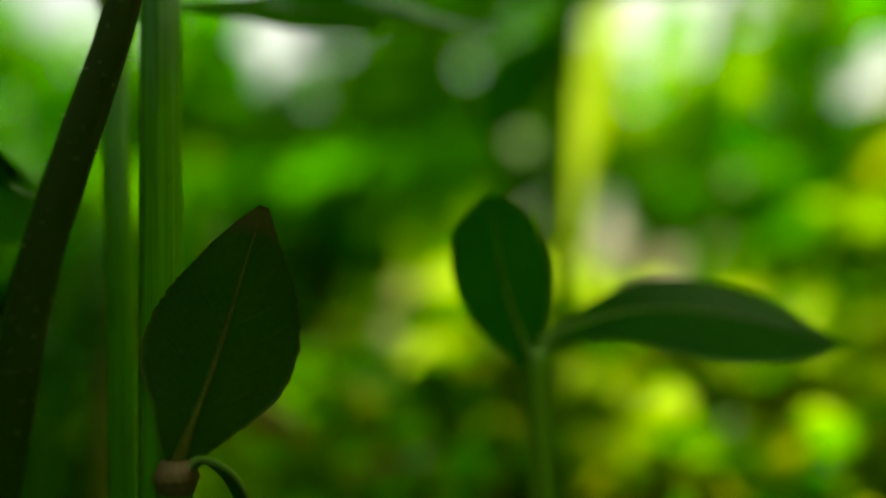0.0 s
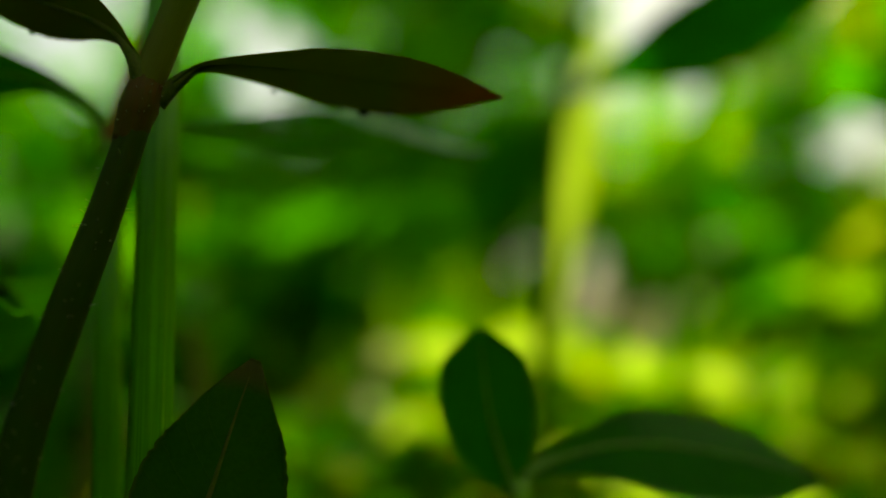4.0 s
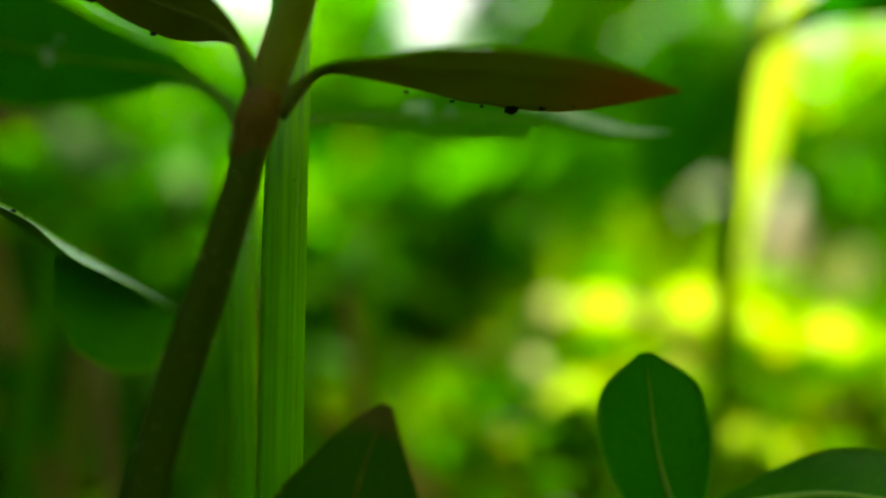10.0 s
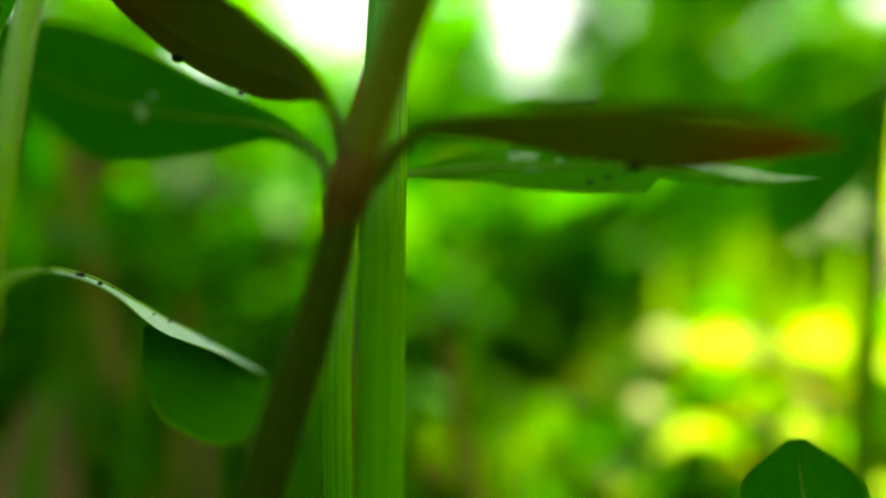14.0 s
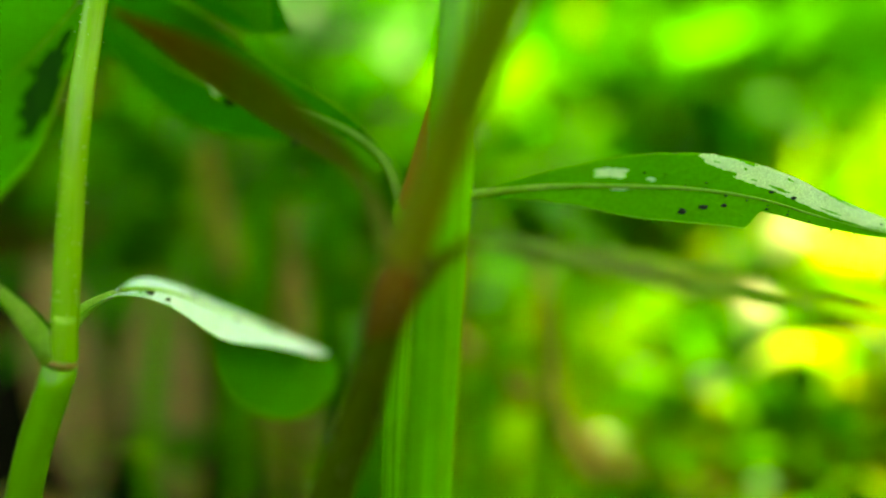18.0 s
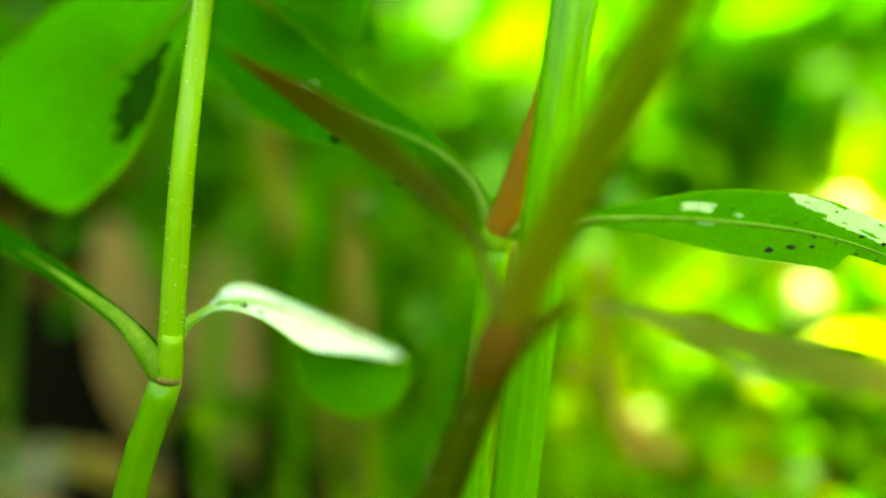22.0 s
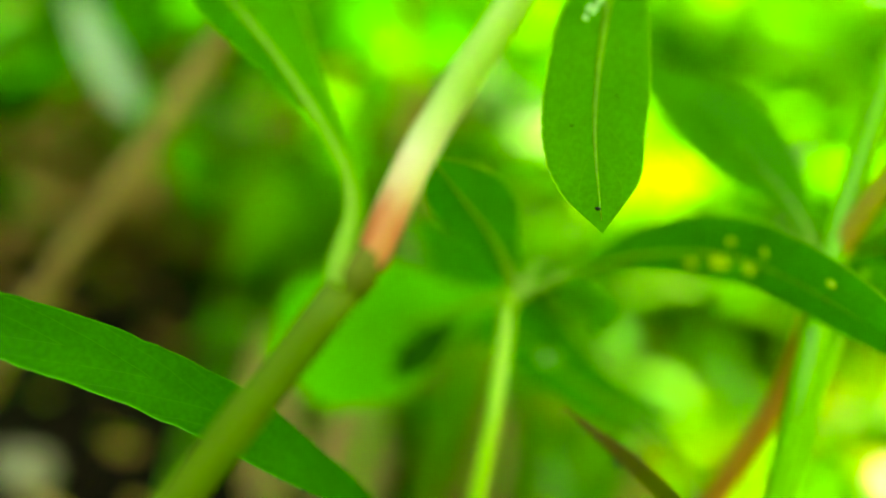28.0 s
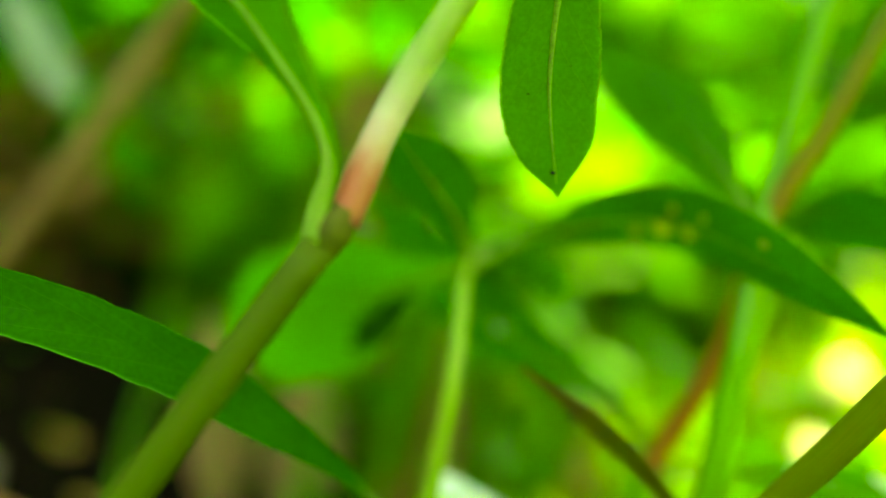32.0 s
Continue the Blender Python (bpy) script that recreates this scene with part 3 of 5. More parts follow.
# ---- the weed behind the grass, with the orange upper stem ----
def orange_weed():
    O = (-18.4, 62, 10)
    w = thing("weed_plant", *O, "weed with orange upper stem and pest-eaten green leaves", "plant")
    low = [(-18.4, 62, 10), (-19.1, 66, 52), (-20.3, 69.5, 69.7), (-21.4, 74.3, 83)]
    up = [(-21.5, 74.2, 83.3), (-19.9, 74.5, 88.7), (-17.2, 75.0, 99.8), (-16.7, 75.7, 111.8), (-15.1, 76.1, 118.4), (-13.0, 76.6, 125.2), (-9.7, 77.5, 141.1)]
    part("internode", tube("internode", low, [1.25, 1.15, 1.1, 1.15], CULM, O, n=40, seg=40, ribs=10, rib_depth=0.05, pig=(0.1, 0.7)), w, "ribbed dark green lower stem")
    part("internode", tube("internode", up, [1.25, 1.2, 1.15, 1.1, 1.1, 1.05, 0.9], STEM_ORANGE, O, n=40, seg=18, ribs=8, rib_depth=0.02, pig=(1.0, 0.1)), w, "orange to green upper stem")
    part("node", node_mesh("node", (-21.4, 74.3, 83.2), 1.2, 1.6, O, STEM_GREEN), w)
    part("node", node_mesh("node", (-16.7, 75.7, 111.8), 1.1, 1.6, O, STEM_GREEN), w)
    add_leaf(w, [(-20.8, 74.4, 83.8), (-17.6, 74.2, 85.2), (-11.4, 76.5, 86.2), (-5.3, 78.4, 86.5), (1.1, 78.8, 86.6), (6.0, 78.6, 86.1), (9.9, 78.2, 85.2), (14.0, 77.8, 84.5), (18.0, 76.5, 84.6)], 5.5, (-0.15, 0.27, 0.95), FRESH, origin=O,
             label="green leaf with white dried patches and a torn edge", profile=(0.10, 0.16, 0.48, 0.9, 1.0, 0.8, 0.45, 0.0), seed=9, fold=0.12, tooth=0.008, n=190, m=56,
             spots=((0.385, 0.50, 0.020, 0.19), (0.412, 0.42, 0.016, 0.18), (0.375, 0.40, 0.010, 0.10), (0.41, -0.08, 0.016, 0.07), (0.475, 0.2, 0.010, 0.06), (0.58, 0.9, 0.02, 0.14), (0.615, 0.78, 0.03, 0.24), (0.64, 0.55, 0.018, 0.10),
                    (0.68, 0.72, 0.05, 0.34), (0.76, 0.66, 0.07, 0.42), (0.85, 0.58, 0.08, 0.46), (0.94, 0.5, 0.08, 0.5)),
             torn=(0.665, 0.62, -1), rib_side=1, grit=tuple((0.40 + 0.55 * (0.618 * q % 1), -0.75 + 1.5 * (0.377 * q % 1), 0.15 + 0.3 * (0.271 * q % 1)) for q in range(34)) + ((0.545, -0.7, 1.2), (0.555, -0.64, 0.9), (0.56, -0.72, 0.8), (0.61, -0.52, 1.1), (0.62, -0.4, 0.8), (0.70, 0.3, 0.7), (0.76, 0.35, 0.7)))
    add_leaf(w, [(-21.7, 74.2, 83.9), (-22.6, 74.2, 86.2), (-23.9, 74.5, 87.9), (-28.8, 75.7, 90.6), (-38.8, 77.4, 92.4), (-50.4, 81.2, 95.6), (-59.2, 83.1, 100.2), (-67.0, 84.0, 104.7)], 12.8, (0.2, -0.35, 0.92), GREEN, origin=O, label="arched green leaf with a small hole and pale edge",
             profile=(0.10, 0.16, 0.55, 0.9, 1.0, 0.7, 0.0), seed=11, fold=0.12, spots=((0.475, -0.02, 0.016, 0.11), (0.44, 0.3, 0.006, 0.05)), n=80, m=24, tooth=0.008, rib_r=0.16)
    add_leaf(w, [(-17.7, 76.0, 111.7), (-19.1, 77.1, 115.0), (-23.5, 79.8, 118.7), (-32.5, 84.2, 123.9), (-43.9, 88.0, 128.5)], 9.5, (-0.45, -0.55, -0.7), GREEN, origin=O, label="arched deep green upper leaf",
             profile=(0.10, 0.2, 0.7, 1.0, 0.9, 0.5, 0.0), seed=13, fold=0.2)
    add_leaf(w, [(-17.1, 76.2, 111.7), (-14.5, 77.3, 114.1), (-8.9, 79.4, 115.9), (-0.4, 82.0, 113.1)], 9, (0, -0.6, 0.8), GREEN, origin=O, profile=(0.1, 0.4, 1.0, 0.8, 0.0), seed=14)
    return w


# ---- the bright green weed ----
def green_weed():
    O = (-54, 51, 10)
    w = thing("weed_plant", *O, "bright green jointed weed topped by a star of leaves", "plant")
    low = [(-54, 51, 10), (-43.9, 53.6, 60), (-40.6, 55.8, 73.8)]
    up = [(-40.4, 56, 75), (-41.1, 58.9, 87.7), (-42.3, 62, 95), (-44.4, 66.4, 101.6)]
    part("internode", tube("internode", low, [1.5, 1.32, 1.2], STEM_DEEP, O, n=36, seg=20, ribs=8, rib_depth=0.02, pig=(-0.2, 0.75), wave=0.006), w, "darker green lower stem")
    part("internode", tube("internode", up, [0.95, 0.88, 0.82], STEM_GREEN, O, n=36, seg=24, ribs=10, rib_depth=0.035, pig=(0.5, 1.0), wave=0.005), w, "pale green upper stem")
    part("node", node_mesh("node", (-40.5, 56, 74.6), 0.84, 3.0, O, STEM_GREEN, (0.2, 0, 1)), w, "green joint with a brown ring")
    part("scar_ring", tube("scar_ring", [(-40.66, 55.85, 73.9), (-40.6, 55.9, 74.15), (-40.55, 55.95, 74.4)], [1.05, 1.22, 1.05], NODE, O, n=6, seg=20, wave=0.02, pig=(0.2, 0.6)), w, "thin brown scar ring")
    part("node", node_mesh("node", (-44.5, 66.5, 102), 0.8, 1.6, O, STEM_GREEN), w)
    stem_hairs(w, up, 90, 0.22, 8, 1.0, O)
    add_leaf(w, [(-40.8, 55.7, 74.4), (-41.9, 55, 77.2), (-44.7, 51, 82.6), (-47.8, 46, 87.8), (-51.2, 42, 91.5), (-54.7, 38.7, 94.7), (-57.7, 36.5, 96.5), (-63, 33, 98.8), (-70, 28, 101.0), (-78, 22, 103.0)], 4.9, (0.2, -0.5, -0.85), LONG, origin=O, n=60, m=14, rib_r=0.1,
             label="long green leaf with tiny specks", profile=(0.30, 0.28, 0.36, 0.68, 0.95, 1.0, 1.0, 0.82, 0.0), seed=21, tooth=0.014, fold=0.12, stalk=1.0, grit=((0.55, 0.95, 0.8), (0.5, 0.97, 0.8), (0.45, 0.95, 0.7), (0.4, 0.96, 0.6), (0.62, 0.94, 0.7), (0.42, -0.6, 0.6), (0.65, 0.1, 0.5)))
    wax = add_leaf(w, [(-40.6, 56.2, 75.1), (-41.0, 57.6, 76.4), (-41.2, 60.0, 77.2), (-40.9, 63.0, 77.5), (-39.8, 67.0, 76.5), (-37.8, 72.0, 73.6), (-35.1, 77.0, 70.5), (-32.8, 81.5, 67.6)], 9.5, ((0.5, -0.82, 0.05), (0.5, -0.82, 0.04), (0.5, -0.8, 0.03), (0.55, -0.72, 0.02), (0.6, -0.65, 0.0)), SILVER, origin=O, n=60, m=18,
             label="bent-over leaf, its waxy upper side painted with pale sky sheen", profile=(0.14, 0.15, 0.25, 0.85, 1.0, 0.9, 0.72, 0.5, 0.08), seed=23, fold=0.12, tooth=0.01, stalk=0.9, spot_mat=WAXY_SHEEN, spot_face="low", spots=((0.62, 0, 0.42, 3.0),), grit=((0.33, 0.3, 1.2), (0.36, 0.5, 0.8), (0.5, -0.3, 0.7), (0.62, 0.2, 0.7), (0.8, 0.1, 0.9), (0.55, 0.4, 0.4), (0.45, 0.1, 0.4)))
    part("hanging_half", blade("hanging_half", [(-38.6, 71.4, 72.7), (-37.0, 75, 68.2), (-34.6, 78, 65.1), (-32.8, 80.5, 65.6), (-32.0, 81.5, 67.2)], 7.4, (0.05, 0.02, 1), [FRESH, SPOT], origin=O, n=36, m=14, profile=(0.05, 0.72, 1.0, 0.98, 0.75, 0.1), fold=0.05, wave=0.02, seed=24), wax, "drooping half of the leaf, light green")
    add_leaf(w, [(-44.2, 67, 102.2), (-41.6, 68.4, 105), (-33.8, 70.6, 109.6), (-26.0, 71.0, 111.8), (-18.5, 68, 111.5), (-4.5, 61, 108.0)], 8.6, (0.15, 0.50, -0.85), GREEN, origin=O, n=220, m=60, rib_r=0.12,
             label="arched green leaf with yellow feeding spots", profile=(0.10, 0.22, 0.75, 1.0, 0.95, 0.6, 0.0), seed=25, fold=0.2, tooth=0.012, spot_mat=SPOT_Y, grit=((0.46, -0.5, 0.9), (0.50, -0.1, 0.6), (0.53, -0.2, 0.6)),
             spots=((0.405, 0.42, 0.011, 0.20), (0.458, 0.27, 0.013, 0.25), (0.476, 0.24, 0.010, 0.18), (0.525, 0.24, 0.013, 0.20), (0.49, -0.38, 0.008, 0.12), (0.56, -0.33, 0.007, 0.10), (0.70, -0.4, 0.008, 0.10)))
    add_leaf(w, [(-44.5, 67.0, 103.8), (-45.0, 64.6, 106.6), (-46.1, 60.5, 110.3), (-47.7, 55.2, 114.2), (-48.8, 51.0, 117.3)], 7.4, (0.72, 0.1, 0.6), GREEN, origin=O, label="upright dark green leaf", profile=(0.12, 0.5, 1.0, 0.85, 0.0), seed=27, fold=0.3)
    add_leaf(w, [(-44.1, 67.5, 102.6), (-47.8, 69.0, 100.9), (-54.7, 70.5, 96.5), (-65.7, 72.4, 90.1), (-78.7, 74.0, 82.5)], 18, (-0.42, 0.05, -0.78), BROAD, origin=O, label="broad light green leaf with a shadow painted on as a dark patch", n=60, m=20,
             profile=(0.08, 0.3, 0.85, 1.0, 0.85, 0.0), seed=29, fold=0.08, spot_mat=SHADEPATCH, spots=((0.34, 0.55, 0.10, 0.36), (0.27, 0.5, 0.07, 0.22), (0.42, 0.62, 0.05, 0.2)))
    add_leaf(w, [(-43.2, 67.3, 103.2), (-42.1, 69.4, 104.6), (-40.0, 72.2, 104.3), (-37.6, 75.5, 102.3), (-36.6, 78.0, 97.8)], 7, (0.6, -0.4, 0.5), FRESH, origin=O, profile=(0.1, 0.6, 1.0, 0.8, 0.0), seed=31, fold=0.25)
    add_leaf(w, [(-43.8, 67.7, 103.4), (-44.1, 71.7, 105.3), (-43.7, 77.0, 104.3), (-41.5, 81.5, 101.9), (-37.7, 84.8, 98.4)], 9, (0.7, -0.3, 0.3), GREEN, origin=O, profile=(0.1, 0.4, 0.9, 1.0, 0.0), seed=35, fold=0.15)
    return w


# ---- the weed that comes close, with the pink stem and the hanging leaf ----
def pink_weed():
    O = (-92.1, 2.0, 11)
    w = thing("weed_plant", *O, "leaning olive and pink stemmed weed with a hanging leaf", "plant")
    low = [(-92.1, 2.0, 11.0), (-66.9, 12.0, 54.4), (-53.3, 21.4, 86.3), (-44.6, 33.3, 110.2)]
    up = [(-43.8, 34.5, 111.9), (-42.7, 37.5, 120.1), (-39.3, 41.0, 130.9), (-37.2, 43.0, 137.0)]
    top = [(-37.2, 43.0, 137.0), (-33.4, 45.0, 149.4), (-27.8, 47.0, 172.1)]
    part("internode", tube("internode", low, [1.6, 1.45, 1.35, 1.3], STEM_DARKOLIVE, O, n=44, seg=20, ribs=8, rib_depth=0.03, pig=(-0.2, 0.1), wave=0.006), w, "olive green lower stem")
    part("internode", tube("internode", up, [1.2, 1.15, 1.1, 1.05], STEM_PINK, O, n=36, seg=20, ribs=8, rib_depth=0.03, pig=(1.1, -1.3), wave=0.006), w, "stem turning from pink to pale green")
    part("internode", tube("internode", top, [1.0, 0.95, 0.8], STEM_GREEN, O, n=20, seg=16, ribs=8, rib_depth=0.03), w)
    part("node", node_mesh("node", (-44.2, 34.0, 111.2), 1.12, 1.9, O, STEM_DARKOLIVE, (0.3, 0.3, 1)), w, "brownish joint")
    part("node", node_mesh("node", (-37.2, 43, 137), 1.1, 1.5, O, STEM_GREEN, (0.3, 0.2, 1)), w)
    stem_hairs(w, up, 110, 0.3, 15, 1.1, O)
    add_leaf(w, [(-44.9, 33.2, 110.4), (-45.1, 33.6, 113.4), (-44.9, 33.6, 115.2), (-45.8, 33.5, 117.7), (-48.0, 33.2, 120.3), (-51.8, 32.5, 124.0), (-55.9, 31.5, 127.2), (-64.2, 30.0, 132.3)], 7.8, (0.72, -0.3, 0.62), FRESH, origin=O, label="upright green leaf beside the pink stem",
             profile=(0.2, 0.2, 0.24, 0.5, 0.9, 1.0, 0.7, 0.0), seed=41, fold=0.3, stalk=1.0, rib_r=0.24)
    add_leaf(w, [(-36.9, 43.6, 137.1), (-35.9, 44.0, 138.6), (-35.0, 44.9, 135.6), (-35.6, 47.0, 130.3), (-35.1, 48.5, 122.7), (-33.1, 50.3, 114.7)], 7.5, (0.92, 0.36, 0.1), FRESH, origin=O, n=130, m=40,
             label="hanging green leaf with a fine pale edge and dried hole", profile=(0.10, 0.14, 0.5, 0.85, 1.0, 0.98, 0.78, 0.0), seed=43, fold=0.06, tooth=0.012, wave=0.03, rib_side=1, rib_r=0.26, grit=((0.93, -0.15, 0.8), (0.7, -0.45, 0.35), (0.62, 0.4, 0.3)),
             spots=((0.40, -0.34, 0.014, 0.12), (0.375, -0.14, 0.014, 0.12), (0.35, 0.0, 0.012, 0.10), (0.425, -0.42, 0.008, 0.06), (0.39, -0.24, 0.010, 0.08)))
    return w


# ---- the short sprout and the low weed behind it ----
def sprout():
    O = (-13.6, 55.5, 10.5)
    w = thing("sprout", *O, "short sprout with one dark broad leaf, its tip dried", "plant")
    part("stem", tube("stem", [(-13.6, 55.5, 10.5), (-13.7, 55.5, 31.4), (-12.9, 55.5, 43.6)], [1.3, 1.2, 1.25], STEM_GREEN, O, n=24, seg=16, ribs=7, rib_depth=0.03, pig=(-0.1, 0.2)), w)
    part("node", node_mesh("node", (-12.9, 55.5, 43.6), 1.3, 1.2, O), w, "pale brown joint")
    add_leaf(w, [(-12.9, 55.5, 43.9), (-12.1, 55.4, 46.3), (-9.9, 55.9, 52.1), (-7.5, 56.0, 59.5), (-6.2, 55.7, 63.0)], 11.2, (0.93, 0.0, -0.32), DRYTIP, RIB_RED, origin=O, n=56, m=18,
             label="dark green upright leaf with a brown dried tip", profile=(0.10, 0.5, 0.93, 1.0, 0.82, 0.48, 0.07), seed=51, fold=0.06, tooth=0.012, cup=0.3)
    add_leaf(w, [(-12.4, 55.4, 43.7), (-10.8, 55.0, 44.7), (-8.4, 54.6, 43.0), (-6.9, 54.4, 38.3)], 5, (0.3, -0.9, 0.2), DRYTIP, origin=O, profile=(0.1, 0.6, 1.0, 0.8, 0.0), seed=53)
    return w


def low_weed():
    O = (17.3, 69.6, 10)
    w = thing("weed_plant", *O, "low weed with two dark green rounded leaves", "plant")
    part("stem", tube("stem", [(17.3, 69.6, 10.0), (17.3, 69.5, 33.1), (17.5, 69.2, 50.9)], [1.2, 1.1, 1.0], STEM_GREEN, O, n=20, seg=14, ribs=7, rib_depth=0.03), w)
    add_leaf(w, [(17.3, 69.2, 49.0), (16.3, 69.0, 51.2), (14.6, 68.6, 57.0), (13.6, 68.1, 65.2)], 9.2, (0.95, -0.1, 0.2), GREEN, origin=O, profile=(0.12, 0.5, 0.82, 0.98, 1.0, 0.82, 0.12), seed=61, fold=0.15)
    add_leaf(w, [(17.8, 69.2, 50.9), (21.2, 69.0, 52.5), (28.8, 68.2, 53.8), (38.6, 67.2, 52.3), (47.4, 66.2, 49.4)], 10, (0, -0.62, -0.78), GREEN, origin=O, profile=(0.10, 0.45, 0.9, 1.0, 0.75, 0.0), seed=63, fold=0.18)
    return w


def tall_weed():
    O = (34.4, 125, 10)
    w = thing("weed_plant", *O, "slender green weed with arching dark leaves", "plant")
    part("stem", tube("stem", [(34.4, 125.0, 10.0), (35.8, 126.0, 47.1), (38.1, 126.0, 78.6), (41.6, 127.0, 103.6), (46.6, 127.0, 123.7), (55.5, 129.0, 170.8)], [1.5, 1.45, 1.4, 1.3, 1.25, 1.0], STEM_GREEN, O, n=50, seg=16, ribs=8, rib_depth=0.03, pig=(0, 0.6)), w)
    part("node", node_mesh("node", (41.6, 127, 103.6), 1.35, 1.8, O, STEM_GREEN), w)
    add_leaf(w, [(41.7, 126.8, 104.0), (45.2, 126.6, 107.4), (51.6, 126.4, 111.7), (69.3, 126.0, 119.8), (95.9, 125.0, 128.5)], 21, (0, -0.7, 0.7), GREEN, origin=O, profile=(0.1, 0.3, 0.8, 1.0, 0.8, 0.0), seed=71, fold=0.15)
    add_leaf(w, [(41.4, 126.6, 104.0), (39.0, 125.5, 102.0), (36.0, 124.5, 97.5), (29.7, 123.5, 90.1), (25.1, 123.0, 81.3)], 14, (0.7, -0.6, -0.3), GREEN, origin=O, profile=(0.1, 0.35, 0.9, 1.0, 0.7, 0.0), seed=73, fold=0.15)
    return w


reddish_weed()
grass_stalk()
orange_weed()
GREEN_WEED = green_weed()
pink_weed()
sprout()
low_weed()
tall_weed()


# ---- weeds further back, each of its own ----
def back_weed(seed, leaf_mat, height, leaf_len, leaf_w, stem_mat):
    rs = np.random.RandomState(seed)
    w = thing("background_weed", 0, 0, 0, "leafy green weed standing further back", "plant", "weeds in the background")
    lean = rs.uniform(-0.15, 0.15, 2)
    pts = [(lean[0] * z, lean[1] * z + 2 * math.sin(z / 30), z) for z in np.linspace(-4, height, 6)]
    part("stem", tube("stem", pts, [1.4, 1.3, 1.2, 1.0, 0.8, 0.5], stem_mat, n=16, seg=9), w)
    k, turn = 0, rs.rand() * 6.28
    for z in np.arange(16, height + 1, rs.uniform(13, 18)):
        for q in (0, math.pi):
            a = turn + q + rs.uniform(-0.25, 0.25)
            d = np.array([math.cos(a), math.sin(a), 0])
            L = leaf_len * rs.uniform(0.75, 1.15)
            up = rs.uniform(0.1, 0.6)
            b = np.array([lean[0] * z, lean[1] * z + 2 * math.sin(z / 30), z])
            p = [b, b + d * L * 0.22 + np.array([0, 0, L * 0.22 * up]), b + d * L * 0.6 + np.array([0, 0, L * 0.36 * up]), b + d * L + np.array([0, 0, L * (0.3 * up - rs.uniform(0.05, 0.35))])]
            lf = part("leaf", blade("leaf", p, leaf_w * rs.uniform(0.8, 1.15), np.cross([0, 0, 1.0], d), [leaf_mat, SPOT], n=14, m=4, profile=(0.1, 0.45, 0.95, 1.0, 0.75, 0.0), fold=0.2, wave=0.04, seed=seed + k), w)
            k += 1
        turn += 1.57
    return w


KINDS = [(1, GREEN, 82, 34, 13, STEM_GREEN), (2, FRESH, 70, 30, 12, STEM_GREEN), (3, FRESH, 92, 38, 15, STEM_GREEN), (4, GREEN, 56, 26, 12, STEM_RED), (5, FRESH, 76, 36, 14, STEM_RED)]


def background_weeds():
    base = [back_weed(*k) for k in KINDS]
    rs = np.random.RandomState(77)
    used = set()
    places = []
    for _ in range(1500):
        d, a = rs.uniform(165, 520), radians(rs.uniform(-34, 40))
        x, y = -d * math.sin(a), d * math.cos(a)
        if y < 140 or -27 < math.degrees(a) < -16 or (x > 5 and y < 330) or (x > -50 and y < 270) or any((x - p) ** 2 + (y - q) ** 2 < (22 + 0.05 * d) ** 2 for p, q in places):
            continue
        places.append((x, y))
        if len(places) >= 48:
            break
    for i, (x, y) in enumerate(places):
        k = rs.randint(0, 5)
        m = pose(x * MM, y * MM, ground_z(x, y) * MM, 0, 0, rs.uniform(0, 360)) @ Matrix.Scale(rs.uniform(0.8, 1.2), 4)
        if k not in used:
            used.add(k)
            base[k].matrix_basis = m
        else:
            c = copy_thing(base[k], m)
            c.scale = m.to_scale()
    return places


background_weeds()


def shade_weeds():
    """Low broad-leaved weeds close behind the grass stalk."""
    base = back_weed(6, GREEN, 60, 32, 15, STEM_GREEN)
    tagged(base, "low broad-leaved deep green weed in the shade", "plant", "shade weeds")
    for i, (x, y, h) in enumerate(((-56, 146, 0.85), (-74, 160, 0.9), (-112, 146, 0.6), (-134, 158, 0.62))):
        m = pose(x * MM, y * MM, ground_z(x, y) * MM, 0, 0, 77 * i) @ Matrix.Scale(h, 4)
        if i == 0:
            base.matrix_basis = m
        else:
            copy_thing(base, m).scale = m.to_scale()


shade_weeds()


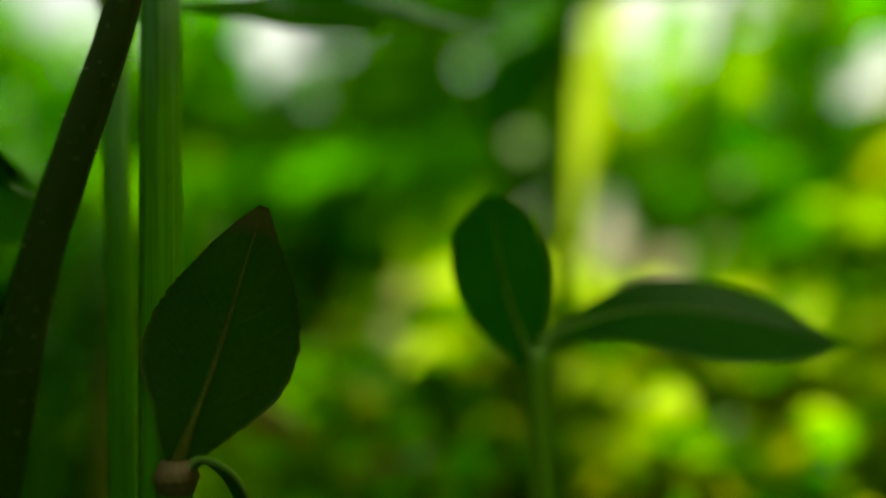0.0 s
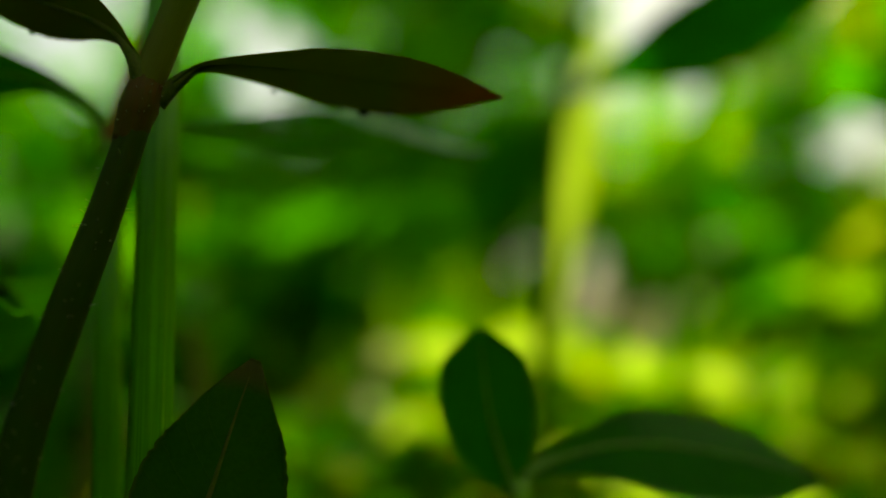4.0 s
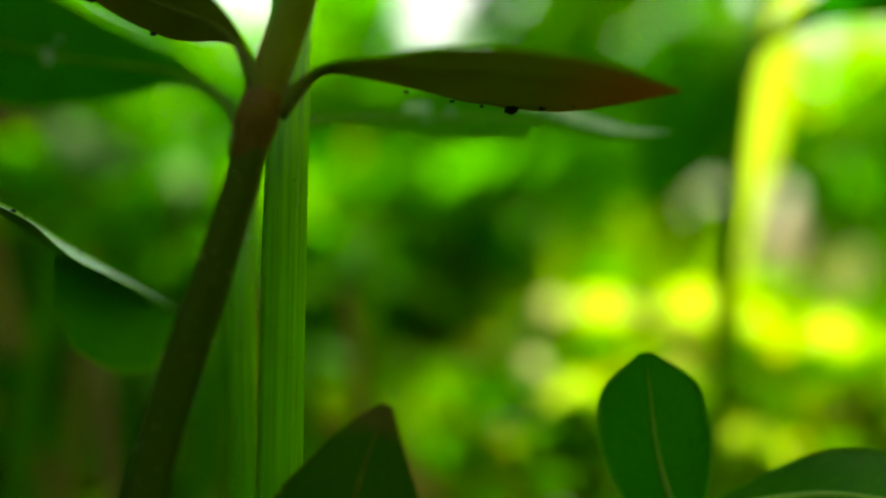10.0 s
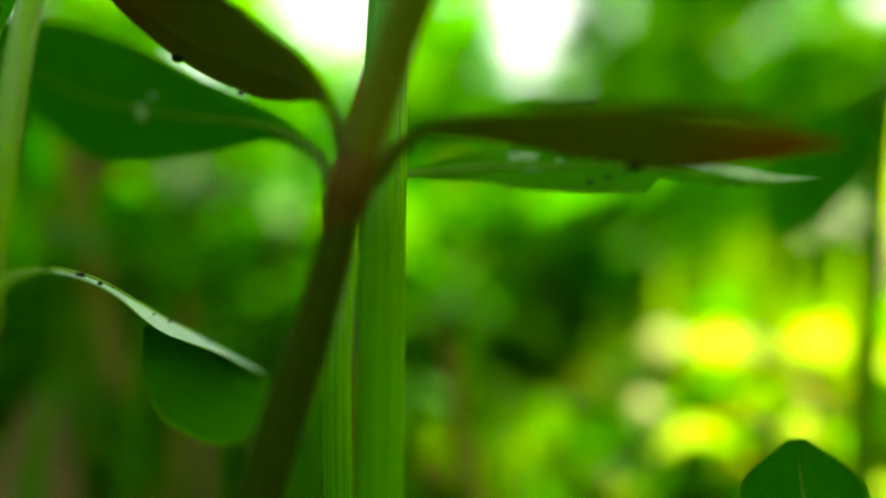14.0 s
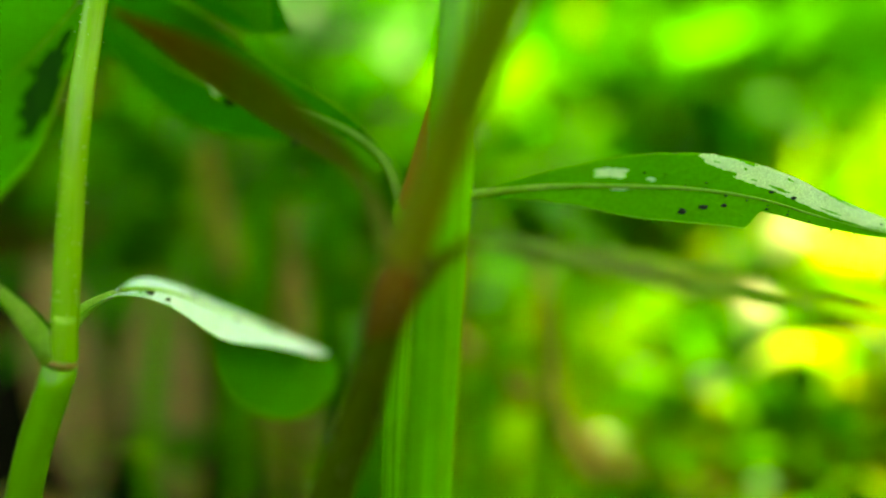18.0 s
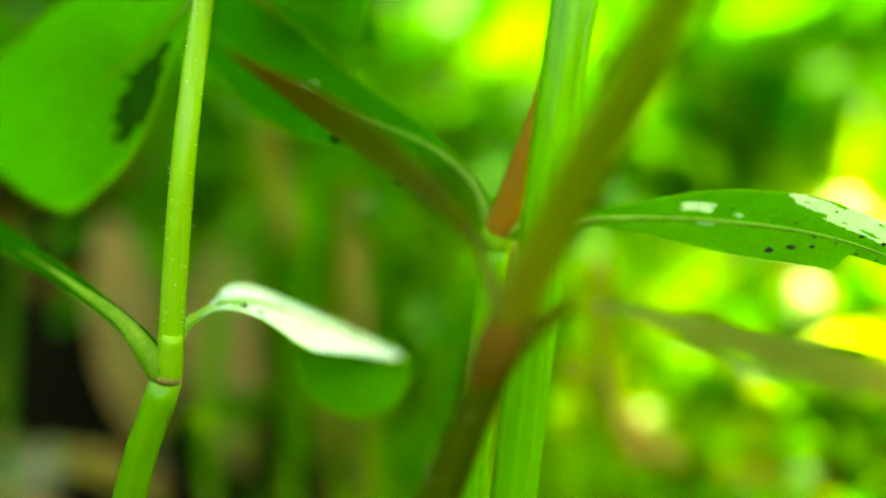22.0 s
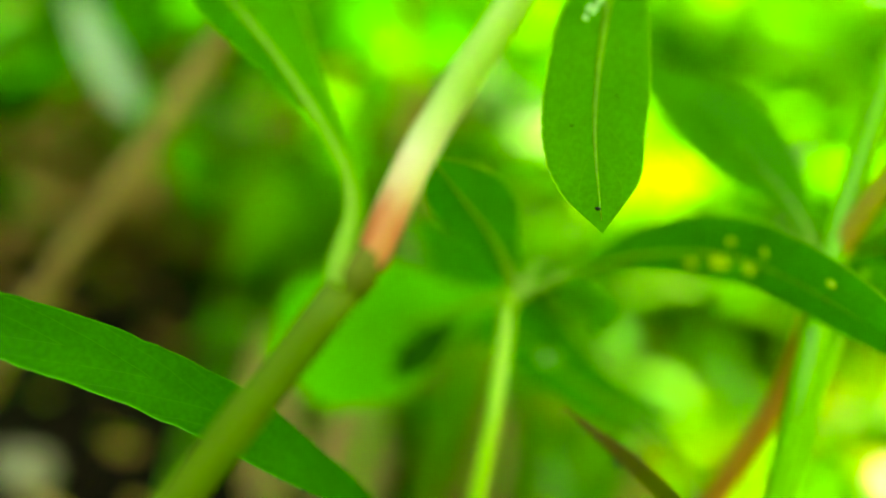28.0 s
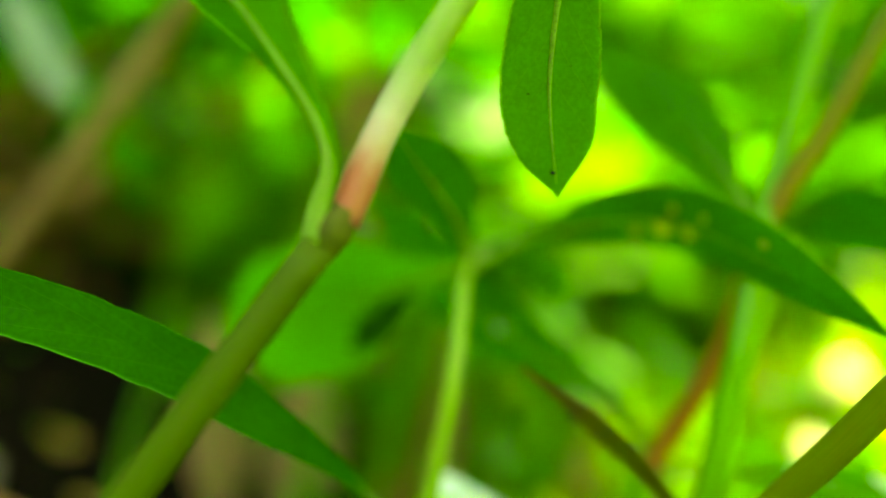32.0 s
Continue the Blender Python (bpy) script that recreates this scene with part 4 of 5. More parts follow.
def grass_field():
    """Thin blades in tufts, from the near hollow to far off."""
    rs = np.random.RandomState(5)
    verts, faces, uvs = [], [], []
    for i in range(4200):
        d, a = 120 * math.exp(rs.uniform(0, 3.0)), radians(rs.uniform(-45, 44))
        x, y = -d * math.sin(a), d * math.cos(a)
        if y < 105 or (d > 260 and -26 < math.degrees(a) < -18) or (x < -60 and y < 190) or (x > -10 and y < 250):
            continue
        h, wd = rs.uniform(14, 46) * (1 + d / 1500), rs.uniform(0.8, 2.2) * (1 + d / 900)
        t = rs.rand() * 6.28
        side, bend = np.array([math.cos(t), math.sin(t), 0]), np.array([-math.sin(t), math.cos(t), 0]) * rs.uniform(0.1, 0.7) * h
        b = np.array([x, y, ground_z(x, y) - 2])
        o = len(verts)
        for s in np.linspace(0, 1, 6):
            c = b + np.array([0, 0, h * s * (1 - 0.25 * s * s)]) + bend * s * s
            w = side * wd * 0.5 * (1 - s ** 2 * 0.96)
            verts += [(c - w) * MM, (c + np.array([-side[1], side[0], 0]) * wd * 0.12) * MM, (c + w) * MM]
            uvs += [(s, 0), (s, 0.5), (s, 1)]
        for s in range(5):
            q = o + s * 3
            faces += [(q, q + 1, q + 4, q + 3), (q + 1, q + 2, q + 5, q + 4)]
    tall = np.random.RandomState(6)
    for i in range(6000):
        d, a = 800 * math.exp(tall.uniform(0, 1.9)), tall.rand() * 6.28
        x, y = d * math.cos(a), d * math.sin(a)
        if 0.32 < math.atan2(x, y) < 0.45:
            continue
        h, wd, t = tall.uniform(60, 220), tall.uniform(6, 14), tall.rand() * 6.28
        side, bend = np.array([math.cos(t), math.sin(t), 0]), np.array([-math.sin(t), math.cos(t), 0]) * tall.uniform(0.2, 0.8) * h
        b, o = np.array([x, y, ground_z(x, y) - 3]), len(verts)
        for q in (0, 0.5, 1):
            c, w = b + np.array([0, 0, h * q * (1 - 0.25 * q * q)]) + bend * q * q, side * wd * 0.5 * (1 - 0.96 * q)
            verts += [(c - w) * MM, (c + w) * MM]
            uvs += [(q, 0), (q, 1)]
        faces += [(o, o + 1, o + 3, o + 2), (o + 2, o + 3, o + 5, o + 4)]
    tagged(new("grass", mesh_of("grass", verts, faces, [LIME], uvs=uvs)), "thin bright green grass behind the weeds", "grass", kind="stuff")


grass_field()


# ---- foliage that closes the place round: tall undergrowth, thinner above, and unseen leaves added overhead for shade ----
def leaf_cloud(name, places, mat, label, seed):
    """Many bent leaves in one mesh; places gives x, y, z, length for each."""
    rs = np.random.RandomState(seed)
    verts, faces, uvs = [], [], []
    prof = (0.12, 0.75, 1.0, 0.7, 0.04)
    for x, y, z, L in places:
        a, dip = rs.rand() * 6.28, rs.uniform(-0.9, 0.5)
        d = np.array([math.cos(a) * math.cos(dip), math.sin(a) * math.cos(dip), math.sin(dip)])
        sd = unit(np.cross(d, unit(rs.randn(3))))
        up = np.cross(sd, d)
        wd = L * rs.uniform(0.28, 0.48) / 2
        o = len(verts)
        b = np.array([x, y, z])
        for k, f in enumerate(prof):
            q = k / 4
            c = b + d * L * q - up * L * 0.22 * q * q
            verts += [(c - sd * wd * f + up * wd * f * 0.25) * MM, c * MM, (c + sd * wd * f + up * wd * f * 0.25) * MM]
            uvs += [(q, 0), (q, 0.5), (q, 1)]
        for k in range(4):
            q = o + k * 3
            faces += [(q, q + 1, q + 4, q + 3), (q + 1, q + 2, q + 5, q + 4)]
    return tagged(new(name, mesh_of(name, verts, faces, [mat], uvs=uvs)), label, "foliage", kind="stuff")


def sky_gap(bear, el):
    """Openings in the foliage through which the sky shows: bearing and elevation of their middles, and their radius."""
    return any(math.hypot(bear - p, el - q) < r for p, q, r in ((3.4, 20.5, 5.7), (-9.3, 15.2, 2.6), (17, 22.5, 6.2), (25.7, 15.5, 3), (-21.5, 20, 4.2), (-28, 22, 6.6), (-39, 13, 4.8), (-21.5, 0.8, 5.5)))


def undergrowth():
    rs = np.random.RandomState(91)
    sets = {"GREEN": [], "FRESH": [], "LIME": [], "DEEP": [], "YELLOW": [], "OLIVE": []}
    for _ in range(11000):
        # bearing: 0 is +y, positive towards -x
        bear = rs.uniform(-180, 180)
        d = rs.uniform(260, 800 + 420 * noise.noise(Vector((math.cos(radians(bear)) * 2.1, math.sin(radians(bear)) * 2.1, 4.4))))
        el = radians(rs.uniform(-6, 32))
        # Outside the front sector the leaves are unseen; they tint and block skylight.
        front = -35 < bear < 70
        if front and el > radians(7) and (d < 400 or rs.rand() < (0.78 if bear < -8 or 18 < bear < 40 else 0.25)):
            continue
        x, y = -d * math.sin(radians(bear)), 20 + d * math.cos(radians(bear))
        z = 70 + d * math.tan(el)
        if (-38 < bear < -3 and d < 340) or (bear > 44 and bear < 110 and el < radians(4)):
            continue
        if z < ground_z(x, y) + 2 or (not front and rs.rand() < 0.15) or sky_gap(bear, math.degrees(el)):
            continue
        L = rs.uniform(32, 74) * (0.7 + d / 900)
        # Leaf tone by bearing and height: dark greens paint shade, lime and yellow sun.
        q = rs.rand()
        right = bear < -9
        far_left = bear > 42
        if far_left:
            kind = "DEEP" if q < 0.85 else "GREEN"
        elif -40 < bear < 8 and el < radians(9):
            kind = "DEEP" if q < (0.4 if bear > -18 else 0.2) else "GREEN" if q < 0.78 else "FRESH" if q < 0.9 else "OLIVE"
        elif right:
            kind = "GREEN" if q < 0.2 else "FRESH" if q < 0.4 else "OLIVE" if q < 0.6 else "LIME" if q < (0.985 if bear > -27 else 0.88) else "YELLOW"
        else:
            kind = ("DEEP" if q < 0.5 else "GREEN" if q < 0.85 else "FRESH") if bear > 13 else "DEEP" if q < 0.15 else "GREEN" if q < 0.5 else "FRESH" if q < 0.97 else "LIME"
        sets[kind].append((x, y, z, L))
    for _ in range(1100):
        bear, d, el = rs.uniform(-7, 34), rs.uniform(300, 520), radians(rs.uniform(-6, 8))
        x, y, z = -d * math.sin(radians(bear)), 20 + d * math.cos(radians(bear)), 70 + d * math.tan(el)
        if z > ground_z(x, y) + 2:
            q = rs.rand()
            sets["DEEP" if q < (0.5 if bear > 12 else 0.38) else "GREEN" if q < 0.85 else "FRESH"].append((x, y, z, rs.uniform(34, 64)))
    for _ in range(2500):
        bear, d, e = rs.uniform(-36, 36), rs.uniform(430, 700), rs.uniform(6, 25)
        x, y, z = -d * math.sin(radians(bear)), 20 + d * math.cos(radians(bear)), 70 + d * math.tan(radians(e))
        if not sky_gap(bear, e):
            q = rs.rand()
            sets["GREEN" if q < (0.3 if e > 10 else 0.65) else "LIME" if q > 0.6 and bear < -9 and e > 10 else "FRESH"].append((x, y, z, rs.uniform(30, 54)))
    for _ in range(1500):
        bear, d, e = rs.uniform(-9, 34), rs.uniform(520, 780), rs.uniform(-6, 9)
        x, y, z = -d * math.sin(radians(bear)), 20 + d * math.cos(radians(bear)), 70 + d * math.tan(radians(e))
        if z > ground_z(x, y) + 2:
            q = rs.rand()
            sets["DEEP" if q < 0.3 else "GREEN" if q < 0.8 else "FRESH"].append((x, y, z, rs.uniform(28, 46)))
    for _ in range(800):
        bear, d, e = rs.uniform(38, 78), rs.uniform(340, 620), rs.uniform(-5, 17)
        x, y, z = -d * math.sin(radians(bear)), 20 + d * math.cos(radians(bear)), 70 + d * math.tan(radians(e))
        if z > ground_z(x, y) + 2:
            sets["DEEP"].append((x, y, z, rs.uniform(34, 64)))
    mats = {"GREEN": GREEN, "FRESH": FRESH, "LIME": LIME, "DEEP": DEEP, "YELLOW": YELLOW, "OLIVE": OLIVE}
    words = {"GREEN": "mid-green leaves of the undergrowth around", "FRESH": "light green leaves of the undergrowth around", "LIME": "lime-green undergrowth leaves, coloured bright for sunlight",
             "DEEP": "deep green undergrowth leaves, coloured dark for shade", "YELLOW": "scattered yellow leaves, coloured bright for sunlit spots", "OLIVE": "olive-yellow leaves of the sunny undergrowth"}
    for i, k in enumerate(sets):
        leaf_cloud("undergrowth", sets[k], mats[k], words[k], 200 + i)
    cover = {"LIME": [], "GREEN": [], "FRESH": [], "DEEP": [], "OLIVE": []}
    for i in range(5600):
        x, y = (rs.uniform(-125, 330), rs.uniform(128, 560)) if i % 2 else (rs.uniform(-10, 210), rs.uniform(140, 265))
        q = rs.rand()
        # Cover colour picked by place, standing in for sunny and shaded ground.
        if y > 300:
            kind = "LIME" if q < 0.08 else "OLIVE" if q < 0.2 else "FRESH" if q < 0.5 else "GREEN"
        elif x < 0 and y < 150:
            kind = "DEEP" if q < 0.35 else "GREEN" if q < 0.8 else "FRESH"
        elif -36 < x < 24:
            kind = "DEEP" if q < 0.15 else "GREEN" if q < 0.65 else "FRESH" if q < 0.85 else "OLIVE"
        elif x < 0:
            kind = "OLIVE" if q < 0.4 else "GREEN" if q < 0.65 else "FRESH" if q < 0.9 else "LIME"
        else:
            kind = "DEEP" if q < 0.12 else "GREEN" if q < 0.4 else "FRESH" if q < 0.55 else "OLIVE" if q < 0.9 else "LIME"
        sunny = 8 < x < 150 and 150 < y < 225
        if sunny and kind == "LIME":
            continue
        cover[kind].append((x, y, ground_z(x, y) + (rs.uniform(0, 1) if sunny else rs.uniform(1, 12)), rs.uniform(7 if sunny else 5, 13 if sunny else 16)))
    for _ in range(1500):
        bear, d = radians(rs.uniform(2, 36)), rs.uniform(190, 480)
        x, y = -d * math.sin(bear), 20 + d * math.cos(bear)
        q = rs.rand()
        cover["LIME" if q < 0.1 else "OLIVE" if q < (0.45 if d < 300 else 0.2) else "FRESH" if q < 0.7 else "GREEN"].append((x, y, ground_z(x, y) + rs.uniform(1, 26), rs.uniform(12, 24)))
    litter = []
    for _ in range(110):
        bear, d = radians(rs.uniform(36, 66)), rs.uniform(270, 430)
        x, y = -d * math.sin(bear), 20 + d * math.cos(bear)
        litter.append((x, y, ground_z(x, y) + rs.uniform(2, 105), rs.uniform(14, 34)))
    dry = []
    for _ in range(240):
        x, y = rs.uniform(-110, 160), rs.uniform(150, 300)
        dry.append((x, y, ground_z(x, y) + rs.uniform(1, 5), rs.uniform(8, 15)))
    for _ in range(36):
        x, y = rs.uniform(-255, -150), rs.uniform(130, 240)
        (litter if rs.rand() < 0.45 else cover["OLIVE" if rs.rand() < 0.5 else "GREEN"]).append((x, y, ground_z(x, y) + rs.uniform(1, 16), rs.uniform(8, 18)))
    leaf_cloud("leaf_litter", dry, STRAW, "straw-coloured dry leaf litter on the sunny bank", 263)
    leaf_cloud("leaf_litter", litter, DEAD, "dry brown leaves caught among the shaded weeds", 261)
    for i, k in enumerate(cover):
        leaf_cloud("ground_cover", cover[k], mats[k], "small bright leaves of low ground cover on the bank", 240 + i)
    # Unseen leaves overhead, added to keep sun off the weeds and the hollow.
    over = []
    rs = np.random.RandomState(93)
    for _ in range(700):
        a, r = rs.rand() * 6.28, 135 * math.sqrt(rs.rand())
        over.append((20 + r * math.cos(a), 116 + r * math.sin(a), rs.uniform(235, 340), rs.uniform(30, 50)))
    for _ in range(620):
        a, r = rs.rand() * 6.28, 160 * math.sqrt(rs.rand())
        over.append((-110 + r * math.cos(a), 200 + r * math.sin(a), rs.uniform(250, 340), rs.uniform(34, 56)))
    for _ in range(300):
        a, r = rs.rand() * 6.28, 80 * math.sqrt(rs.rand())
        over.append((-120 + r * math.cos(a), 225 + r * math.sin(a), rs.uniform(250, 330), rs.uniform(34, 56)))
    for _ in range(170):
        a, r = rs.rand() * 6.28, 50 * math.sqrt(rs.rand())
        over.append((45 + r * math.cos(a), 138 + r * math.sin(a), rs.uniform(255, 330), rs.uniform(30, 50)))
    for _ in range(110):
        a, r = rs.rand() * 6.28, math.sqrt(rs.rand())
        over.append((82 + 64 * r * math.cos(a), 475 + 75 * r * math.sin(a), rs.uniform(270, 340), rs.uniform(34, 56)))
    for _ in range(26):
        a, r = rs.rand() * 6.28, math.sqrt(rs.rand())
        over.append((48 + 26 * r * math.cos(a), 350 + 45 * r * math.sin(a), rs.uniform(280, 345), rs.uniform(34, 56)))
    over = [p for p in over if not (-78 < p[0] < 10 and 275 < p[1] < 400)]
    leaf_cloud("overhanging_leaves", over, GREEN, "unseen green leaves added overhead to shade the weeds", 301)


undergrowth()


# ---- dry things and litter ----
def dry_stalk(points, r, mat, label):
    O = points[0]
    w = thing("dry_stalk", *O, label, "stalk")
    part("stalk", tube("stalk", points, r, mat, O, n=30, seg=12, ribs=6, rib_depth=0.06, wave=0.01), w)
    m = points[len(points) // 2]
    part("joint", node_mesh("joint", m, r[len(r) // 2], 1.5, O, mat), w)
    return w


dry_stalk([(-175, 86, 9), (-142, 90, 68), (-122, 92, 99), (-109, 94, 121), (-92, 97, 152)], [2.6, 2.4, 2.2, 2.0, 1.6], PINKSTRAW, "leaning dry pinkish-brown grass stalk")


def single_leaf(name, points, width, side, mat, label, category="leaf", **kw):
    O = points[0]
    w = thing(name, *O, label, category)
    add_leaf(w, points, width, side, mat, origin=O, n=24, m=8, **kw)
    return w


# the sunlit yellow blades and, on the bank, a row of yellow leaves added for sun glints
single_leaf("yellow_grass", [(63.6, 218.0, 48.1), (65.5, 215.0, 62.1), (67.9, 209.0, 85.2), (69.9, 202.0, 107.2), (72.8, 194.0, 130.3), (76.2, 184.0, 152.4)], 8, (0.9, -0.3, 0), PALEYELLOW, "upright sunlit yellow grass blade", "grass", profile=(0.3, 0.4, 0.45, 1.0, 1.0, 0.8, 0.0))
single_leaf("yellow_grass", [(89.7, 190.0, 48.2), (93.6, 190.0, 77.2), (98.5, 190.0, 102.3), (105.4, 189.0, 127.4), (111.3, 187.0, 152.6)], 8, (0.9, -0.3, 0), LIME, "upright sunlit lime grass blade", "grass", profile=(0.5, 0.7, 1.0, 0.9, 0.7, 0.0))


def glint_leaves():
    rs = np.random.RandomState(31)
    # Each leaf marks a sun glint, its pale colour carrying the brightness.
    for i, (x, y, w) in enumerate(((29, 200, 11), (48, 201, 13), (64, 199, 9), (80, 200, 12), (92, 200, 10), (104, 201, 13), (127, 200, 11), (150, 200, 11),
                                   (53, 162, 9), (66, 157, 9), (51, 146, 7), (29, 152, 7), (19, 176, 10), (112, 176, 10), (87, 169, 9), (122, 166, 9), (40, 172, 8), (98, 154, 8))):
        z = ground_z(x, y)
        a = rs.uniform(-0.5, 0.5)
        d = np.array([math.cos(a), math.sin(a), 0])
        b = np.array([x, y, z + 1.2])
        single_leaf("fallen_leaf", [tuple(b - d * w * 0.8), tuple(b - d * w * 0.35 + np.array([0, 0, 6.5])), tuple(b + d * w * 0.35 + np.array([0, 0, 7])), tuple(b + d * w * 0.8 + np.array([0, 0, 0.5]))],
                    w * 1.15, (0.1, -0.72, 0.6), PALEYELLOW, "fallen yellow leaf curled on the sunlit bank", profile=(0.1, 0.8, 1.0, 0.7, 0.0), seed=300 + i)


glint_leaves()


SCRAPS = ((-17, 177, 6), (-4, 186, 7), (14, 194, 8), (23, 228, 12), (-27, 270, 12), (-62, 283, 11), (-79, 221, 10), (-114, 202, 9), (-48, 240, 8), (2, 385, 16), (-74, 429, 16), (-99, 460, 16), (-3, 475, 20))


def pale_scraps():
    """Added pale leaf scraps whose colour stands in for sun spots below the bank."""
    rs = np.random.RandomState(17)
    for i, (x, y, w) in enumerate(SCRAPS):
        a = rs.uniform(0, 6.28)
        d = np.array([math.cos(a), math.sin(a), 0])
        b = np.array([x, y, ground_z(x, y) + 1.5])
        single_leaf("bleached_leaf", [tuple(b - d * w * 0.7), tuple(b - d * w * 0.35 + np.array([0, 0, w * 0.7])), tuple(b + d * w * 0.35 + np.array([0, 0, w * 0.75])), tuple(b + d * w * 0.7 + np.array([0, 0, 1]))],
                    w * 0.85, (-d[1], d[0], 0.35), PALE, "bleached pale leaf scrap on the sunlit soil", profile=(0.2, 0.9, 1.0, 0.8, 0.1), seed=400 + i)


pale_scraps()


def stone(x, y, r, mat, label, seed, squash=0.7, lift=0.25, slope=0.0):
    rs = np.random.RandomState(seed)
    bm = bmesh.new()
    bmesh.ops.create_icosphere(bm, subdivisions=3, radius=1.0)
    off = Vector(rs.rand(3) * 20)
    for v in bm.verts:
        k = 1 + 0.28 * noise.noise(v.co * 1.3 + off) + 0.06 * noise.noise(v.co * 5 + off)
        v.co = Vector((v.co.x * 1.15, v.co.y + v.co.z * slope, v.co.z * squash)) * k * r * MM
    me = bpy.data.meshes.new("stone")
    bm.to_mesh(me)
    bm.free()
    me.materials.append(mat)
    me.polygons.foreach_set("use_smooth", [True] * len(me.polygons))
    o = tagged(new("stone", me), label, "stone")
    o.location = (x * MM, y * MM, (ground_z(x, y) + r * squash * lift) * MM)
    return o


stone(-167, 109, 7, STONE, "pale grey stone half sunk in dark soil", 5, 0.6, 0.5)
stone(-120, 108, 7.5, STONE, "pale grey stone on the dark soil", 7, 0.6, 0.5)
stone(-104, 122, 3.5, STONE, "small grey pebble on the dark soil", 13)
single_leaf("dead_leaf", [(-112, 131, 11), (-114, 130, 28), (-116, 130, 44), (-119, 131, 60)], 15, (0.9, 0.35, 0.1), TAN, "upright curled pinkish-brown dead leaf", profile=(0.3, 0.9, 1.0, 0.8, 0.2))
single_leaf("dead_leaf", [(-90, 132, 11), (-92, 131, 26), (-93, 131, 42), (-92, 132, 58)], 16, (0.9, 0.35, 0.1), TAN, "upright pale brown dead leaf", profile=(0.3, 0.8, 1.0, 0.8, 0.2))
single_leaf("dead_leaf", [(-128, 120, 12), (-118, 118, 15), (-106, 118, 16), (-96, 120, 12)], 14, (0.2, -0.8, 0.3), DEAD, "fallen brown leaf on the dark soil", profile=(0.2, 0.8, 1.0, 0.8, 0.1))
single_leaf("dead_leaf", [(-70, 118, 11), (-62, 120, 16), (-54, 121, 17), (-46, 120, 12)], 13, (0.2, -0.8, 0.4), DEAD, "fallen brown leaf at the foot of the weeds", profile=(0.2, 0.8, 1.0, 0.8, 0.1))
single_leaf("dead_leaf", [(-128, 188, 98), (-120, 190, 108), (-112, 192, 112), (-104, 192, 108)], 14, (0.3, 0.2, 0.9), DEAD, "brown withered leaf caught in the weeds", profile=(0.2, 0.9, 1.0, 0.7, 0.0))
single_leaf("grey_leaf", [(-188, 131, 122), (-178, 130, 114), (-169, 129, 106), (-162, 128, 100)], 9, (0.6, 0.3, 0.75), GREYLEAF, "narrow grey-green dried leaf", profile=(0.4, 0.9, 1.0, 0.9, 0.4))
dry_stalk([(-70, 140, 9), (-82, 142, 50), (-98, 146, 100), (-112, 150, 150)], [1.8, 1.7, 1.5, 1.2], STRAW, "thin leaning straw-coloured stalk")
dry_stalk([(-6.0, 134.0, 33.2), (-11.7, 134.0, 37.5), (-24.0, 134.0, 45.1), (-36.6, 133.0, 53.8)], [1.6, 1.5, 1.2], STRAW, "broken straw stalk leaning behind the weeds")

dry_stalk([(-10.6, 128.0, 35.3), (-15.3, 128.0, 40.0), (-18.4, 128.0, 48.7), (-20.1, 128.0, 60.2), (-21.4, 127.0, 68.1)], [1.4, 1.5, 1.4, 1.3, 1.0], STRAW, "curved pale straw stalk behind the grass")
dry_stalk([(-158, 103, 13), (-128, 100, 15), (-104, 101, 14), (-80, 104, 13)], [1.5, 1.6, 1.4, 1.0], PINKSTRAW, "fallen brown stalk lying on the dark soil")
dry_stalk([(-140, 116, 13), (-116, 112, 16), (-92, 113, 13)], [1.0, 1.2, 0.8], STRAW, "broken straw piece lying on the dark soil")
dry_stalk([(-66, 128, 9), (-65, 127, 40), (-63, 127, 74)], [1.3, 1.2, 0.9], STRAW, "short upright straw stalk among the weeds")
dry_stalk([(-54, 118, 9), (-55, 119, 36), (-58, 120, 66)], [1.2, 1.1, 0.8], PINKSTRAW, "short upright brown stalk among the weeds")
dry_stalk([(-38, 124, 9), (-36, 125, 40), (-33, 126, 70)], [1.3, 1.2, 0.8], STRAW, "short upright straw stalk among the weeds")


def upright_blades():
    rs = np.random.RandomState(64)
    for i, (x, y, h) in enumerate(((-72, 124, 70), (-60, 132, 78), (-46, 128, 66), (-28, 120, 60), (-78, 140, 82), (-20, 132, 72), (-86, 118, 58), (-40, 112, 55), (-112, 98, 62), (-119, 104, 55))):
        z = ground_z(x, y) - 1
        t = rs.uniform(-0.2, 0.2)
        single_leaf("grass_shoot", [(x, y, z), (x + 3 * t, y, z + h * 0.35), (x + h * 0.12 * t + 2, y + 2, z + h * 0.7), (x + h * 0.5 * t + 5, y + 5, z + h)], 3.4 if i < 8 else 2.4, (0.9, 0.4, 0), DEEP if i > 7 else (FRESH, GREEN, LIME)[i % 3],
                    "upright narrow green grass blade", "grass", profile=(0.7, 0.9, 1.0, 0.8, 0.0), seed=500 + i)


upright_blades()


